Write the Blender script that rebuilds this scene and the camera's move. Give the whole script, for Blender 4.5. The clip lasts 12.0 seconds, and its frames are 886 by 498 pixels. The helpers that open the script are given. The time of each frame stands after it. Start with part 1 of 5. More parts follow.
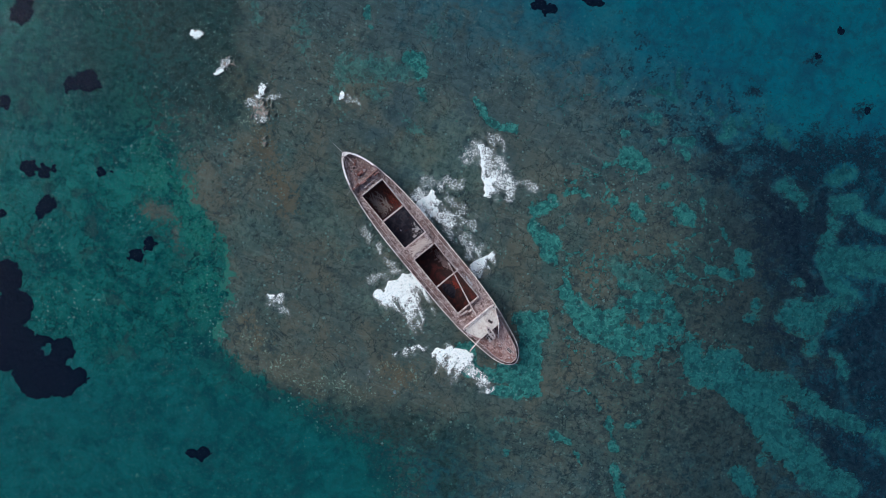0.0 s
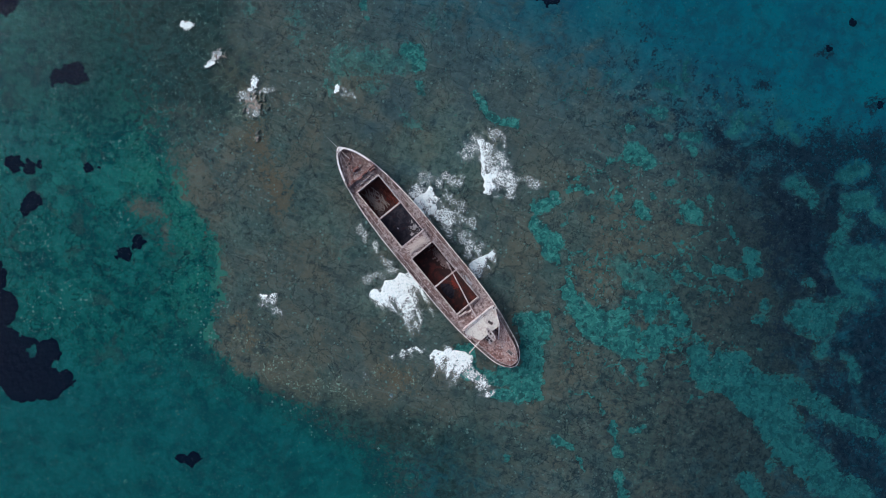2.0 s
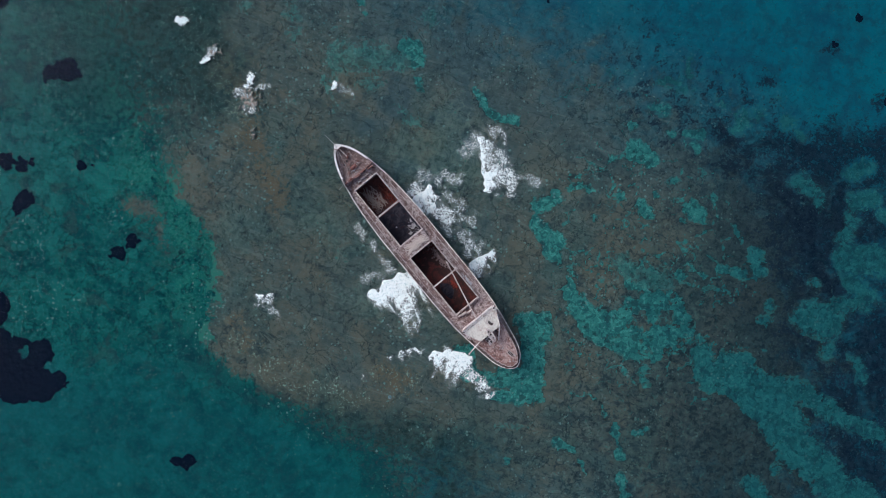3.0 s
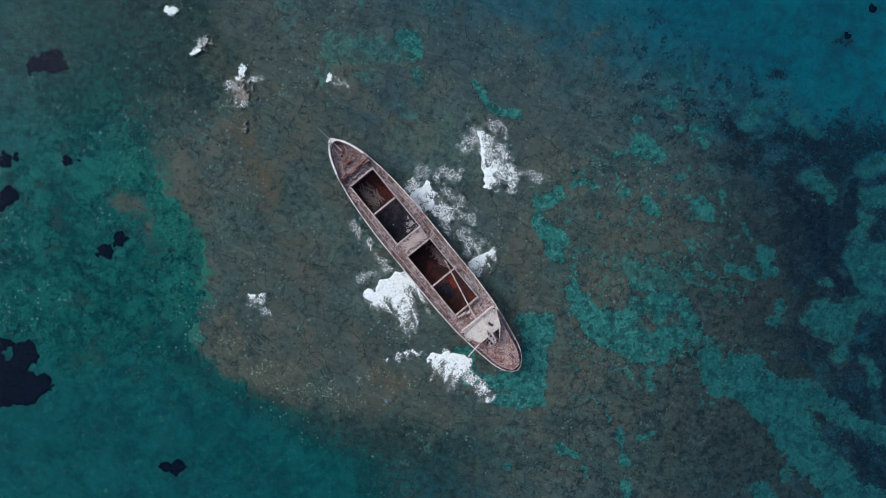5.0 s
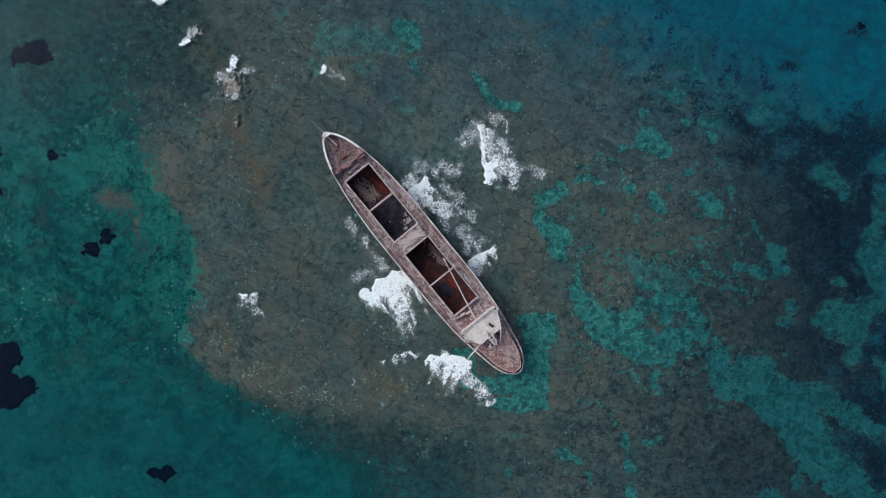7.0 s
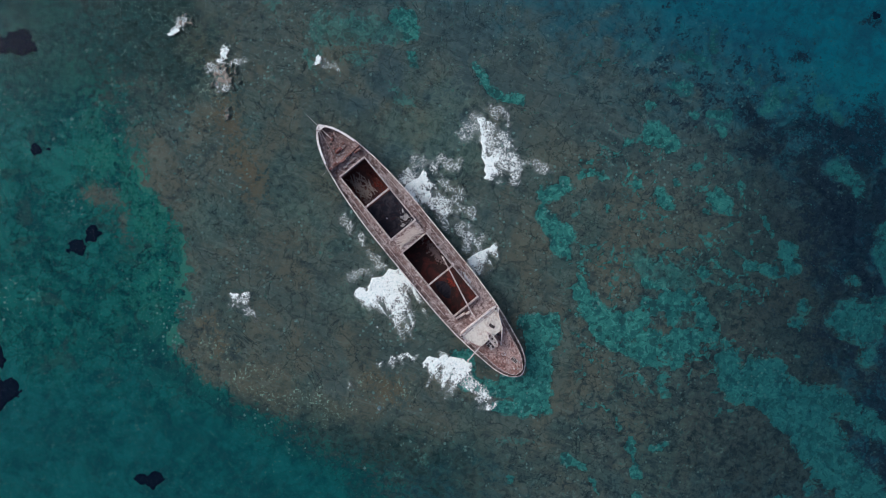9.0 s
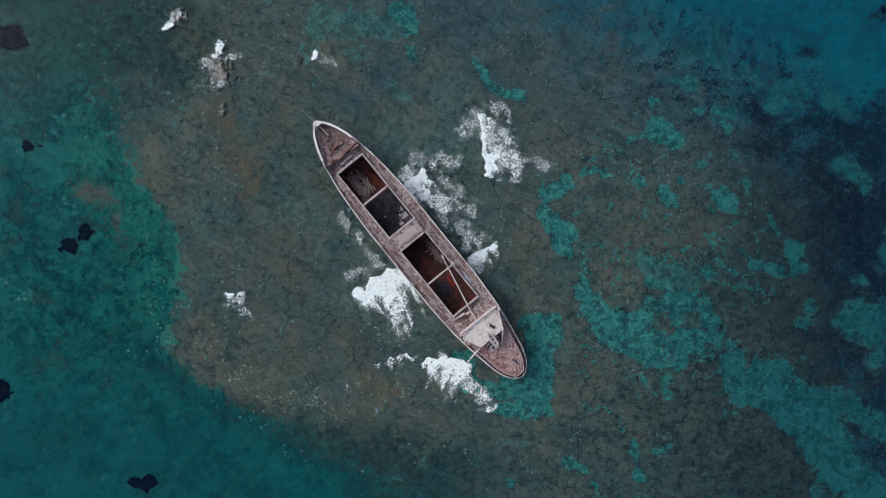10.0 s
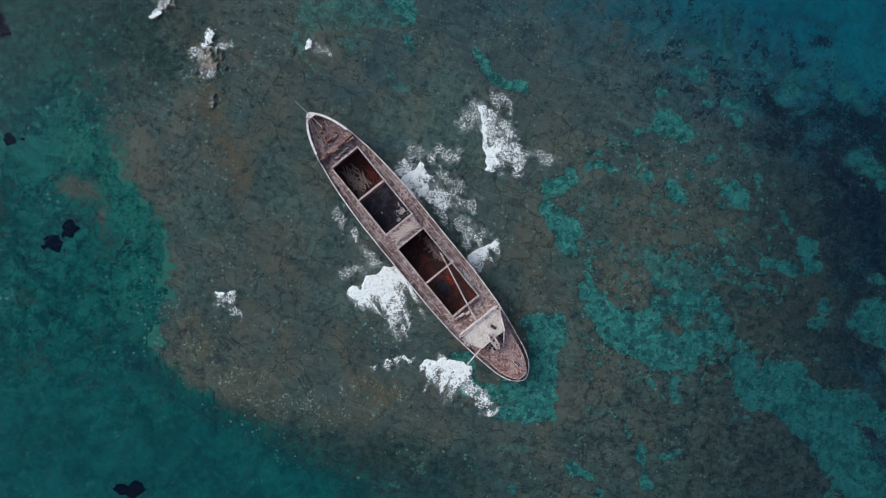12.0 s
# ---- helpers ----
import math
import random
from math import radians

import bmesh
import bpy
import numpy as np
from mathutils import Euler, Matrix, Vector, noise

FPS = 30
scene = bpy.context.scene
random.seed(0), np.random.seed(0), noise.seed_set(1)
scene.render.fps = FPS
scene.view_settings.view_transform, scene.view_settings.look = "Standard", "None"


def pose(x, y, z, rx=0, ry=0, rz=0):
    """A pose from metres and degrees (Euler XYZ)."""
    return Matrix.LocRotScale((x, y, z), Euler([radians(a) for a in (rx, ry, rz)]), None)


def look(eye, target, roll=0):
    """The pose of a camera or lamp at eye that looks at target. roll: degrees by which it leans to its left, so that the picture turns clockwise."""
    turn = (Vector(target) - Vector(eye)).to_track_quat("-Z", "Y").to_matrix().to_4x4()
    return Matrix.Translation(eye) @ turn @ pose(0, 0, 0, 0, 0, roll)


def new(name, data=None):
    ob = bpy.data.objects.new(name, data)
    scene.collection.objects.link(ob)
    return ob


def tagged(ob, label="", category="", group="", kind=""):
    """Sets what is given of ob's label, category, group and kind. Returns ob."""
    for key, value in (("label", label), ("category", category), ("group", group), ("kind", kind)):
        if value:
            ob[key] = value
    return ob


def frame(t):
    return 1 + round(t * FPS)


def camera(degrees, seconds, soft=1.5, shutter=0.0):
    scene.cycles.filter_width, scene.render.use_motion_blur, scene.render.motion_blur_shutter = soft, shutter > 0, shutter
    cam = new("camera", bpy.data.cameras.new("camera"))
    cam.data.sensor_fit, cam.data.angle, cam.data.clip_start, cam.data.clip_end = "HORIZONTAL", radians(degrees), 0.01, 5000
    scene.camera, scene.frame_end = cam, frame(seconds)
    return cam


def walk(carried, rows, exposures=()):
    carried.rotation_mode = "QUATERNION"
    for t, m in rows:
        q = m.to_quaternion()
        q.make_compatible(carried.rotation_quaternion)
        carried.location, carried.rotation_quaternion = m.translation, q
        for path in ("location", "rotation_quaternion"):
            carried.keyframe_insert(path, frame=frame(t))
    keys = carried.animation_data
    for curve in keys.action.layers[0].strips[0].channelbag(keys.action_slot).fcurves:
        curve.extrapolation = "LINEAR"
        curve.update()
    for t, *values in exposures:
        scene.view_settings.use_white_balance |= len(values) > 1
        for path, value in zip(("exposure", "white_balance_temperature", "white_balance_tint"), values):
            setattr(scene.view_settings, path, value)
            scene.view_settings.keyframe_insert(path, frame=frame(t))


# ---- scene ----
import collections

# ---------------------------------------------------------------- camera
cam = camera(70.0, 12.0, soft=0.55)


def flight(t):
    """A near-vertical, steady descent with a slight drift and turn."""
    x = 0.1607 * (-0.0294 * t * t + 1.373 * t + 0.3)
    y = 0.1607 * (-0.0343 * t * t - 1.1226 * t)
    z = 180.0 * (1.0 - 0.01631 * t - 0.0000156 * t * t)
    turn = math.degrees(0.000354 * t - 0.0000125 * t * t)
    return pose(x, y, z, 0, 0, turn)


walk(cam, [(i * 0.5, flight(i * 0.5)) for i in range(25)], exposures=[(0.0, -0.02, 5420, 8), (12.0, -0.16, 5580, 8)])

# ---------------------------------------------------------------- light
SUN_AZ, SUN_EL = 150.0, 40.0      # degrees, counter-clockwise from +x; height
world = bpy.data.worlds.new("sky")
scene.world = world
world.use_nodes = True
wn = world.node_tree.nodes
sky = wn.new("ShaderNodeTexSky")
sky.sky_type = "NISHITA"
sky.sun_disc = False
sky.sun_elevation = radians(SUN_EL)
sky.sun_rotation = radians(90.0 - SUN_AZ)
sky.air_density = 0.7
sky.dust_density = 8.0
sky.ozone_density = 0.6
world.node_tree.links.new(sky.outputs[0], wn["Background"].inputs[0])
wn["Background"].inputs[1].default_value = 0.15
sun_data = bpy.data.lights.new("sun", "SUN")
sun_data.energy, sun_data.angle, sun_data.color = 0.26, radians(34.0), (1.0, 0.95, 0.9)
sun = new("sun", sun_data)
d = Vector((math.cos(radians(SUN_AZ)) * math.cos(radians(SUN_EL)), math.sin(radians(SUN_AZ)) * math.cos(radians(SUN_EL)), math.sin(radians(SUN_EL))))
sun.matrix_world = look(d * 300, (0, 0, 0))


# ---------------------------------------------------------------- material tools
class Nodes:
    """A short hand for node materials."""

    def __init__(self, name):
        self.mat = bpy.data.materials.new(name)
        self.mat.use_nodes = True
        self.tree = self.mat.node_tree
        self.bsdf = self.tree.nodes["Principled BSDF"]
        self.out = self.tree.nodes["Material Output"]

    def add(self, kind, **inputs):
        n = self.tree.nodes.new(kind)
        for key, value in inputs.items():
            self.put(n.inputs[key.replace("_", " ")], value)
        return n

    def put(self, socket, value):
        if hasattr(value, "is_linked"):
            self.tree.links.new(value, socket)
        elif isinstance(value, (tuple, list)) and len(value) == 3 and socket.type == "RGBA":
            socket.default_value = (*value, 1)
        else:
            socket.default_value = value

    def coords(self, stretch=(1, 1, 1), turn=0.0):
        g = self.add("ShaderNodeNewGeometry")
        r = self.add("ShaderNodeMapping", Vector=g.outputs["Position"], Rotation=(0, 0, radians(turn)))
        m = self.add("ShaderNodeMapping", Vector=r.outputs[0], Scale=stretch)
        return m.outputs[0]

    def local(self, stretch=(1, 1, 1)):
        g = self.add("ShaderNodeTexCoord")
        m = self.add("ShaderNodeMapping", Vector=g.outputs["Object"], Scale=stretch)
        return m.outputs[0]

    def noise(self, scale, vec, detail=4.0, rough=0.55, warp=0.0):
        return self.add("ShaderNodeTexNoise", Vector=vec, Scale=scale, Detail=detail, Roughness=rough, Distortion=warp).outputs[0]

    def cells(self, scale, vec, feature="DISTANCE_TO_EDGE"):
        n = self.add("ShaderNodeTexVoronoi", Vector=vec, Scale=scale)
        n.feature = feature
        return n.outputs["Distance"]

    def ramp(self, fac, low, high):
        n = self.add("ShaderNodeMapRange", Value=fac, From_Min=low, From_Max=high)
        n.interpolation_type = "SMOOTHSTEP"
        return n.outputs[0]

    def mix(self, fac, a, b):
        n = self.add("ShaderNodeMix")
        n.data_type = "RGBA"
        self.put(n.inputs[0], fac), self.put(n.inputs[6], a), self.put(n.inputs[7], b)
        return n.outputs[2]

    def math(self, op, a, b=0.0):
        n = self.add("ShaderNodeMath")
        n.operation = op
        self.put(n.inputs[0], a), self.put(n.inputs[1], b)
        return n.outputs[0]

    def attr(self, name):
        n = self.add("ShaderNodeAttribute")
        n.attribute_name = name
        return n.outputs["Fac"]

    def bump(self, height, dist, strength=1.0):
        return self.add("ShaderNodeBump", Height=height, Distance=dist, Strength=strength).outputs[0]

    def finish(self, colour, rough=0.8, metal=0.0, normal=None, spec=0.3):
        b = self.bsdf
        self.put(b.inputs["Base Color"], colour), self.put(b.inputs["Roughness"], rough), self.put(b.inputs["Metallic"], metal)
        self.put(b.inputs["Specular IOR Level"], spec)
        if normal is not None:
            self.put(b.inputs["Normal"], normal)
        return self.mat


def rusted(name, paint, rust, dark, amount=0.5, scale=1.0, speck=1.0):
    """Weathered plate: paint, rust that has broken through it, dark stains and bright flakes."""
    n = Nodes(name)
    v = n.local()
    big = n.noise(0.3 * scale, v, 5, 0.6, 0.4)
    mid = n.noise(1.1 * scale, v, 6, 0.7, 0.3)
    fine = n.noise(3.4 * scale, v, 5, 0.75)
    shift = n.math("ADD", n.math("MULTIPLY", big, 0.45), n.math("MULTIPLY", mid, 0.55))
    col = n.mix(n.ramp(shift, 0.60 - 0.25 * amount, 0.68 - 0.25 * amount), paint, rust)
    col = n.mix(n.math("MULTIPLY", n.ramp(n.noise(0.8 * scale, v, 6, 0.75, 0.8), 0.52, 0.66), 0.85), col, dark)
    col = n.mix(n.math("MULTIPLY", n.ramp(fine, 0.51, 0.62), 0.85 * speck), col, dark)
    col = n.mix(n.math("MULTIPLY", n.ramp(n.noise(2.6 * scale, v, 5, 0.75), 0.53, 0.63), 0.8 * speck), col, tuple(min(0.75, c * 1.5 + 0.08) for c in paint))
    streaks = n.noise(1.0, n.local((0.5, 4.0, 1.0)), 4, 0.7)
    col = n.mix(n.math("MULTIPLY", n.ramp(streaks, 0.55, 0.7), 0.35), col, rust)
    return n.finish(col, n.math("ADD", 0.6, n.math("MULTIPLY", fine, 0.3)), 0.0, n.bump(n.math("ADD", mid, fine), 0.08, 0.8))


M = {}
M["deck"] = rusted("weathered_deck_plate", (0.365, 0.30, 0.287), (0.185, 0.122, 0.112), (0.070, 0.042, 0.038), 0.60, 0.65, 1.1)
M["poop"] = rusted("rusted_house_deck", (0.41, 0.29, 0.26), (0.235, 0.125, 0.105), (0.085, 0.048, 0.042), 0.55, 0.8, 1.05)
M["rim"] = rusted("chalky_white_rail_paint", (0.76, 0.72, 0.69), (0.40, 0.28, 0.25), (0.18, 0.11, 0.095), 0.34, 0.7, 0.7)
M["bow"] = rusted("thick_white_bow_paint", (0.82, 0.79, 0.76), (0.46, 0.34, 0.31), (0.22, 0.14, 0.12), 0.28, 0.6, 0.45)
M["roof"] = rusted("dirty_white_roof_paint", (0.63, 0.595, 0.53), (0.47, 0.39, 0.335), (0.30, 0.26, 0.23), 0.46, 0.5, 0.5)
M["white"] = rusted("white_spar_paint", (0.68, 0.64, 0.62), (0.45, 0.33, 0.29), (0.24, 0.15, 0.13), 0.4, 1.5, 0.6)
M["coaming"] = rusted("pale_coaming_steel", (0.52, 0.45, 0.43), (0.30, 0.21, 0.19), (0.14, 0.085, 0.075), 0.33, 1.1)
M["hull"] = rusted("rusted_hull_plate", (0.16, 0.10, 0.09), (0.12, 0.05, 0.035), (0.05, 0.03, 0.03), 0.5, 0.6)
M["rust"] = rusted("red_rust", (0.20, 0.055, 0.035), (0.14, 0.030, 0.020), (0.05, 0.018, 0.016), 0.6, 1.0)


def hold_floor_mat(name, dark, red):
    """Wet rust in broad blotches, from near black to red."""
    n = Nodes(name)
    v = n.local()
    big, mid = n.noise(0.28, v, 5, 0.6, 0.6), n.noise(1.1, v, 6, 0.7)
    col = n.mix(n.ramp(big, 0.46, 0.68), dark, red)
    col = n.mix(n.math("MULTIPLY", n.ramp(mid, 0.54, 0.66), 0.50), col, (0.180, 0.048, 0.036))
    col = n.mix(n.math("MULTIPLY", n.ramp(mid, 0.47, 0.36), 0.6), col, (0.045, 0.020, 0.018))
    return n.finish(col, 0.75, 0, n.bump(mid, 0.1, 0.7))


M["floor"] = hold_floor_mat("blotched_wet_rust", (0.036, 0.017, 0.016), (0.125, 0.028, 0.022))
# fore hold floor: colour lightened to make up for daylight the hatch blocks
M["lifted_floor"] = hold_floor_mat("blotched_lifted_rust", (0.110, 0.052, 0.045), (0.240, 0.075, 0.052))
M["hold"] = rusted("hold_plate_rust", (0.19, 0.09, 0.07), (0.14, 0.05, 0.036), (0.05, 0.026, 0.022), 0.5, 0.8)
# dark beams and lids; also the painted shade of openings that aren't cut
M["dark"] = rusted("dark_steel_and_opening_shade", (0.04, 0.032, 0.032), (0.05, 0.03, 0.025), (0.015, 0.012, 0.012), 0.4, 1.0)
M["redgear"] = rusted("rust_red_gear", (0.27, 0.145, 0.128), (0.165, 0.068, 0.052), (0.07, 0.032, 0.028), 0.55, 1.4)
M["foredeck"] = rusted("dark_rusted_foredeck", (0.33, 0.255, 0.24), (0.165, 0.108, 0.098), (0.060, 0.038, 0.036), 0.64, 0.9, 1.1)


def timber(name, dark, light):
    n = Nodes(name)
    v = n.local((1, 7, 7))
    rnd = n.add("ShaderNodeObjectInfo").outputs["Random"]
    grain = n.noise(2.0, v, 5, 0.6)
    col = n.mix(grain, dark, light)
    col = n.mix(n.math("MULTIPLY", rnd, 0.65), col, (0.34, 0.27, 0.24))
    return n.finish(col, 0.85, 0, n.bump(grain, 0.02, 0.6))


M["timber"] = timber("weathered_timber", (0.36, 0.29, 0.25), (0.70, 0.62, 0.56))
M["old_timber"] = timber("dull_broken_timber", (0.24, 0.18, 0.15), (0.52, 0.43, 0.37))


def part_rust(n, v):
    """Where rust shows through the shallow water."""
    return n.math("MULTIPLY", n.ramp(n.noise(0.8, v, 6, 0.7, 0.5), 0.54, 0.66), 0.35)


def bilge():
    n = Nodes("dark_bilge_water")
    v = n.local()
    f = n.noise(0.45, v, 5, 0.65, 0.6)
    col = n.mix(n.ramp(f, 0.40, 0.60), (0.022, 0.023, 0.034), (0.055, 0.052, 0.064))
    col = n.mix(part_rust(n, v), col, (0.070, 0.026, 0.022))
    return n.finish(col, 0.45, 0, n.bump(n.noise(3.0, v), 0.02, 0.3), 0.03)


M["bilge"] = bilge()


def rubble_mat(name, a, b):
    n = Nodes(name)
    v = n.local()
    col = n.mix(n.noise(3.0, v, 5, 0.7), a, b)
    return n.finish(col, 0.9, 0, n.bump(n.noise(8.0, v), 0.05, 0.6))


M["rubble"] = rubble_mat("pinkish_rust_flakes", (0.13, 0.07, 0.06), (0.40, 0.31, 0.29))
M["vivid"] = rubble_mat("bright_red_rust", (0.13, 0.022, 0.016), (0.36, 0.060, 0.038))
M["scrap"] = rubble_mat("pale_scrap", (0.30, 0.31, 0.36), (0.62, 0.60, 0.60))
M["rock"] = rubble_mat("wet_ochre_reef_rock", (0.085, 0.070, 0.052), (0.46, 0.40, 0.34))


def weed_mat():
    n = Nodes("dark_seagrass")
    v = n.coords()
    f = n.noise(1.2, v, 5, 0.7)
    col = n.mix(f, (0.008, 0.010, 0.030), (0.020, 0.026, 0.048))
    return n.finish(col, 1.0, 0, n.bump(f, 0.05, 0.4), 0.0)


M["weed"] = weed_mat()


def foam_mat():
    n = Nodes("sea_foam")
    v = n.coords()
    f = n.noise(2.2, v, 6, 0.72, 0.6)
    col = n.mix(n.ramp(f, 0.32, 0.52), (0.52, 0.66, 0.66), (0.90, 0.96, 0.93))
    n.finish(col, 0.9, 0, n.bump(f, 0.15, 0.7), 0.1)
    n.put(n.bsdf.inputs["Alpha"], n.attr("cover"))
    return n.mat


M["foam"] = foam_mat()


def water_mat():
    n = Nodes("clear_sea_water")
    v = n.coords()
    swell = n.noise(0.22, n.coords((1, 1.8, 1), 35), 3, 0.5, 0.6)
    chop = n.noise(1.1, n.coords((1, 1.6, 1), 20), 4, 0.6, 0.4)
    h = n.math("ADD", n.math("MULTIPLY", swell, 1.0), n.math("MULTIPLY", chop, 0.25))
    bump = n.bump(h, 0.10, 0.5)
    fres = n.add("ShaderNodeFresnel", IOR=1.33, Normal=bump).outputs[0]
    tint = n.add("ShaderNodeBsdfTransparent", Color=(0.73, 0.965, 0.972))
    gloss = n.add("ShaderNodeBsdfGlossy", Color=(0.20, 0.21, 0.22), Roughness=0.06, Normal=bump)
    mixer = n.add("ShaderNodeMixShader", Fac=fres)
    n.tree.links.new(tint.outputs[0], mixer.inputs[1])
    n.tree.links.new(gloss.outputs[0], mixer.inputs[2])
    n.tree.links.new(mixer.outputs[0], n.out.inputs[0])
    return n.mat


M["water"] = water_mat()


def bed_mat():
    """Reef flat, lagoon floor, sand, deep slope and seagrass meadow, by the shares stored on the bed."""
    n = Nodes("reef_and_lagoon_bed")
    v = n.coords()
    big = n.noise(0.045, v, 5, 0.6, 0.5)
    broad = n.noise(0.07, v, 6, 0.62, 0.8)
    mid = n.noise(0.24, v, 5, 0.62, 0.5)
    fine = n.noise(0.62, v, 4, 0.62, 0.6)
    grit = n.noise(1.35, v, 2, 0.6, 0.3)

    def both(*factors):
        out = factors[0]
        for f in factors[1:]:
            out = n.math("MULTIPLY", out, f)
        return out

    def less(f):
        return n.math("SUBTRACT", 1.0, f)

    def moved(by):
        return n.add("ShaderNodeMapping", Vector=v, Location=(by, by * 2.0, 0.0)).outputs[0]

    def edged(name, wobble=1.6, low=0.42, high=0.58):
        """A share with its edge broken up by the growth on it."""
        a = n.math("ADD", n.attr(name), n.math("MULTIPLY", n.math("SUBTRACT", fine, 0.5), wobble))
        return n.ramp(n.math("ADD", a, n.math("MULTIPLY", n.math("SUBTRACT", grit, 0.5), wobble * 0.5)), low, high)

    def thin(size, seed, width):
        """Thin wandering lines."""
        q = n.math("ABSOLUTE", n.math("SUBTRACT", n.noise(size, moved(seed), 5, 0.6, 0.6), 0.5))
        return n.ramp(q, width, 0.0)

    def specks(size, seed, radius, share):
        """Sparse lumps: only some of the cells hold one, each with its own size."""
        c = n.add("ShaderNodeTexVoronoi", Vector=moved(seed), Scale=size)
        pick = n.add("ShaderNodeSeparateColor", Color=c.outputs["Color"]).outputs
        r = n.math("MULTIPLY", n.math("ADD", 0.35, pick[1]), radius)
        spot = n.ramp(n.math("SUBTRACT", n.math("ADD", c.outputs["Distance"], n.math("MULTIPLY", n.math("SUBTRACT", grit, 0.5), 1.1)), r), 0.10, -0.12)
        return both(spot, n.ramp(pick[0], 1.0 - share, 1.02 - share))

    wob = n.add("ShaderNodeVectorMath")
    wob.operation = "MULTIPLY_ADD"
    n.put(wob.inputs[0], n.add("ShaderNodeTexNoise", Vector=v, Scale=0.4, Detail=5.0, Roughness=0.65).outputs[1])
    wob.inputs[1].default_value = (4.0, 4.0, 0.0)
    n.put(wob.inputs[2], v)
    plate = n.add("ShaderNodeTexVoronoi", Vector=wob.outputs[0], Scale=0.17).outputs["Color"]
    knob = n.add("ShaderNodeTexVoronoi", Vector=wob.outputs[0], Scale=0.42).outputs["Color"]
    cleft = both(n.ramp(n.cells(0.17, wob.outputs[0]), 0.05, 0.0), n.ramp(mid, 0.46, 0.58))
    crevice = both(n.ramp(n.cells(0.42, wob.outputs[0]), 0.09, 0.0), n.ramp(n.noise(0.12, moved(9.0), 4, 0.6), 0.47, 0.60))
    coarse = n.ramp(n.noise(0.05, moved(23.0), 5, 0.6, 0.8), 0.40, 0.62)
    coarse = n.math("MAXIMUM", both(coarse, 0.55), n.attr("rugged"))

    # reef flat: brown and grey turf, hollows with painted shade, cracks and pale rubble
    reef = n.mix(n.ramp(broad, 0.40, 0.60), (0.250, 0.208, 0.182), (0.350, 0.228, 0.172))
    reef = n.mix(both(n.ramp(big, 0.50, 0.62), 0.65), reef, (0.190, 0.215, 0.190))
    reef = n.mix(both(n.attr("grey"), 0.85), reef, n.mix(n.ramp(mid, 0.4, 0.6), (0.150, 0.168, 0.184), (0.215, 0.205, 0.208)))
    reef = n.mix(both(n.ramp(mid, 0.53, 0.66), 0.26), reef, (0.400, 0.310, 0.245))
    reef = n.mix(both(n.ramp(mid, 0.47, 0.36), 0.38), reef, (0.110, 0.124, 0.122))
    reef = n.mix(both(n.ramp(plate, 0.45, 0.15), 0.24), reef, (0.118, 0.126, 0.126))
    reef = n.mix(both(n.ramp(plate, 0.65, 0.85), 0.30), reef, (0.380, 0.275, 0.215))
    reef = n.mix(both(n.ramp(knob, 0.35, 0.20), coarse, 0.45), reef, (0.085, 0.096, 0.102))
    reef = n.mix(both(n.ramp(knob, 0.70, 0.85), coarse, 0.30), reef, (0.420, 0.345, 0.280))
    streak = n.noise(0.55, n.coords((0.22, 1.3, 1.0), 22), 5, 0.62, 0.7)
    reef = n.mix(both(n.ramp(streak, 0.45, 0.36), 0.36), reef, (0.084, 0.094, 0.100))
    reef = n.mix(both(n.ramp(streak, 0.57, 0.68), 0.40), reef, (0.430, 0.350, 0.295))
    # relief shading painted in: low spots of the bump noise dark, high spots light
    reef = n.mix(both(n.ramp(fine, 0.48, 0.36), n.math("ADD", 0.22, both(coarse, 0.52))), reef, (0.076, 0.086, 0.092))
    reef = n.mix(both(n.ramp(fine, 0.57, 0.68), n.math("ADD", 0.22, both(coarse, 0.36))), reef, (0.470, 0.405, 0.335))
    reef = n.mix(both(crevice, coarse, 0.64), reef, (0.034, 0.044, 0.050))
    reef = n.mix(both(cleft, 0.52), reef, (0.036, 0.046, 0.052))
    seam = n.math("MAXIMUM", thin(0.07, 3.0, 0.007), both(thin(0.17, 17.0, 0.013), n.ramp(big, 0.44, 0.56), 0.7))
    reef = n.mix(both(seam, 0.62), reef, (0.028, 0.038, 0.044))
    reef = n.mix(both(edged("pale", 2.2, 0.35, 1.05), 0.36), reef, n.mix(n.ramp(fine, 0.4, 0.6), (0.272, 0.282, 0.220), (0.440, 0.400, 0.310)))
    ochre = edged("ochre", 2.4, 0.35, 1.0)
    reef = n.mix(both(ochre, 0.25), reef, (0.420, 0.262, 0.175))
    reef = n.mix(both(edged("umber", 2.4, 0.30, 1.0), 0.60), reef, (0.400, 0.190, 0.110))
    stones = both(ochre, n.ramp(mid, 0.42, 0.54), n.ramp(n.noise(1.5, v, 3, 0.7), 0.55, 0.61))
    reef = n.mix(both(stones, 0.85), reef, (0.800, 0.710, 0.540))
    flecks = n.ramp(n.noise(0.5, v, 5, 0.66, 1.2), 0.57, 0.63)
    reef = n.mix(both(flecks, n.attr("fleck"), n.ramp(n.noise(0.11, moved(3.0), 4, 0.6), 0.45, 0.58), 0.85), reef, (0.190, 0.470, 0.420))
    reef = n.mix(both(n.attr("dim"), 0.82), reef, n.mix(n.ramp(fine, 0.38, 0.62), (0.036, 0.050, 0.066), (0.086, 0.098, 0.100)))
    # lagoon floor: mottled green sand and turf between low ledges
    lag = n.mix(n.ramp(mid, 0.38, 0.62), (0.028, 0.160, 0.148), (0.044, 0.235, 0.200))
    lag = n.mix(both(n.ramp(broad, 0.50, 0.64), 0.75), lag, (0.060, 0.285, 0.228))
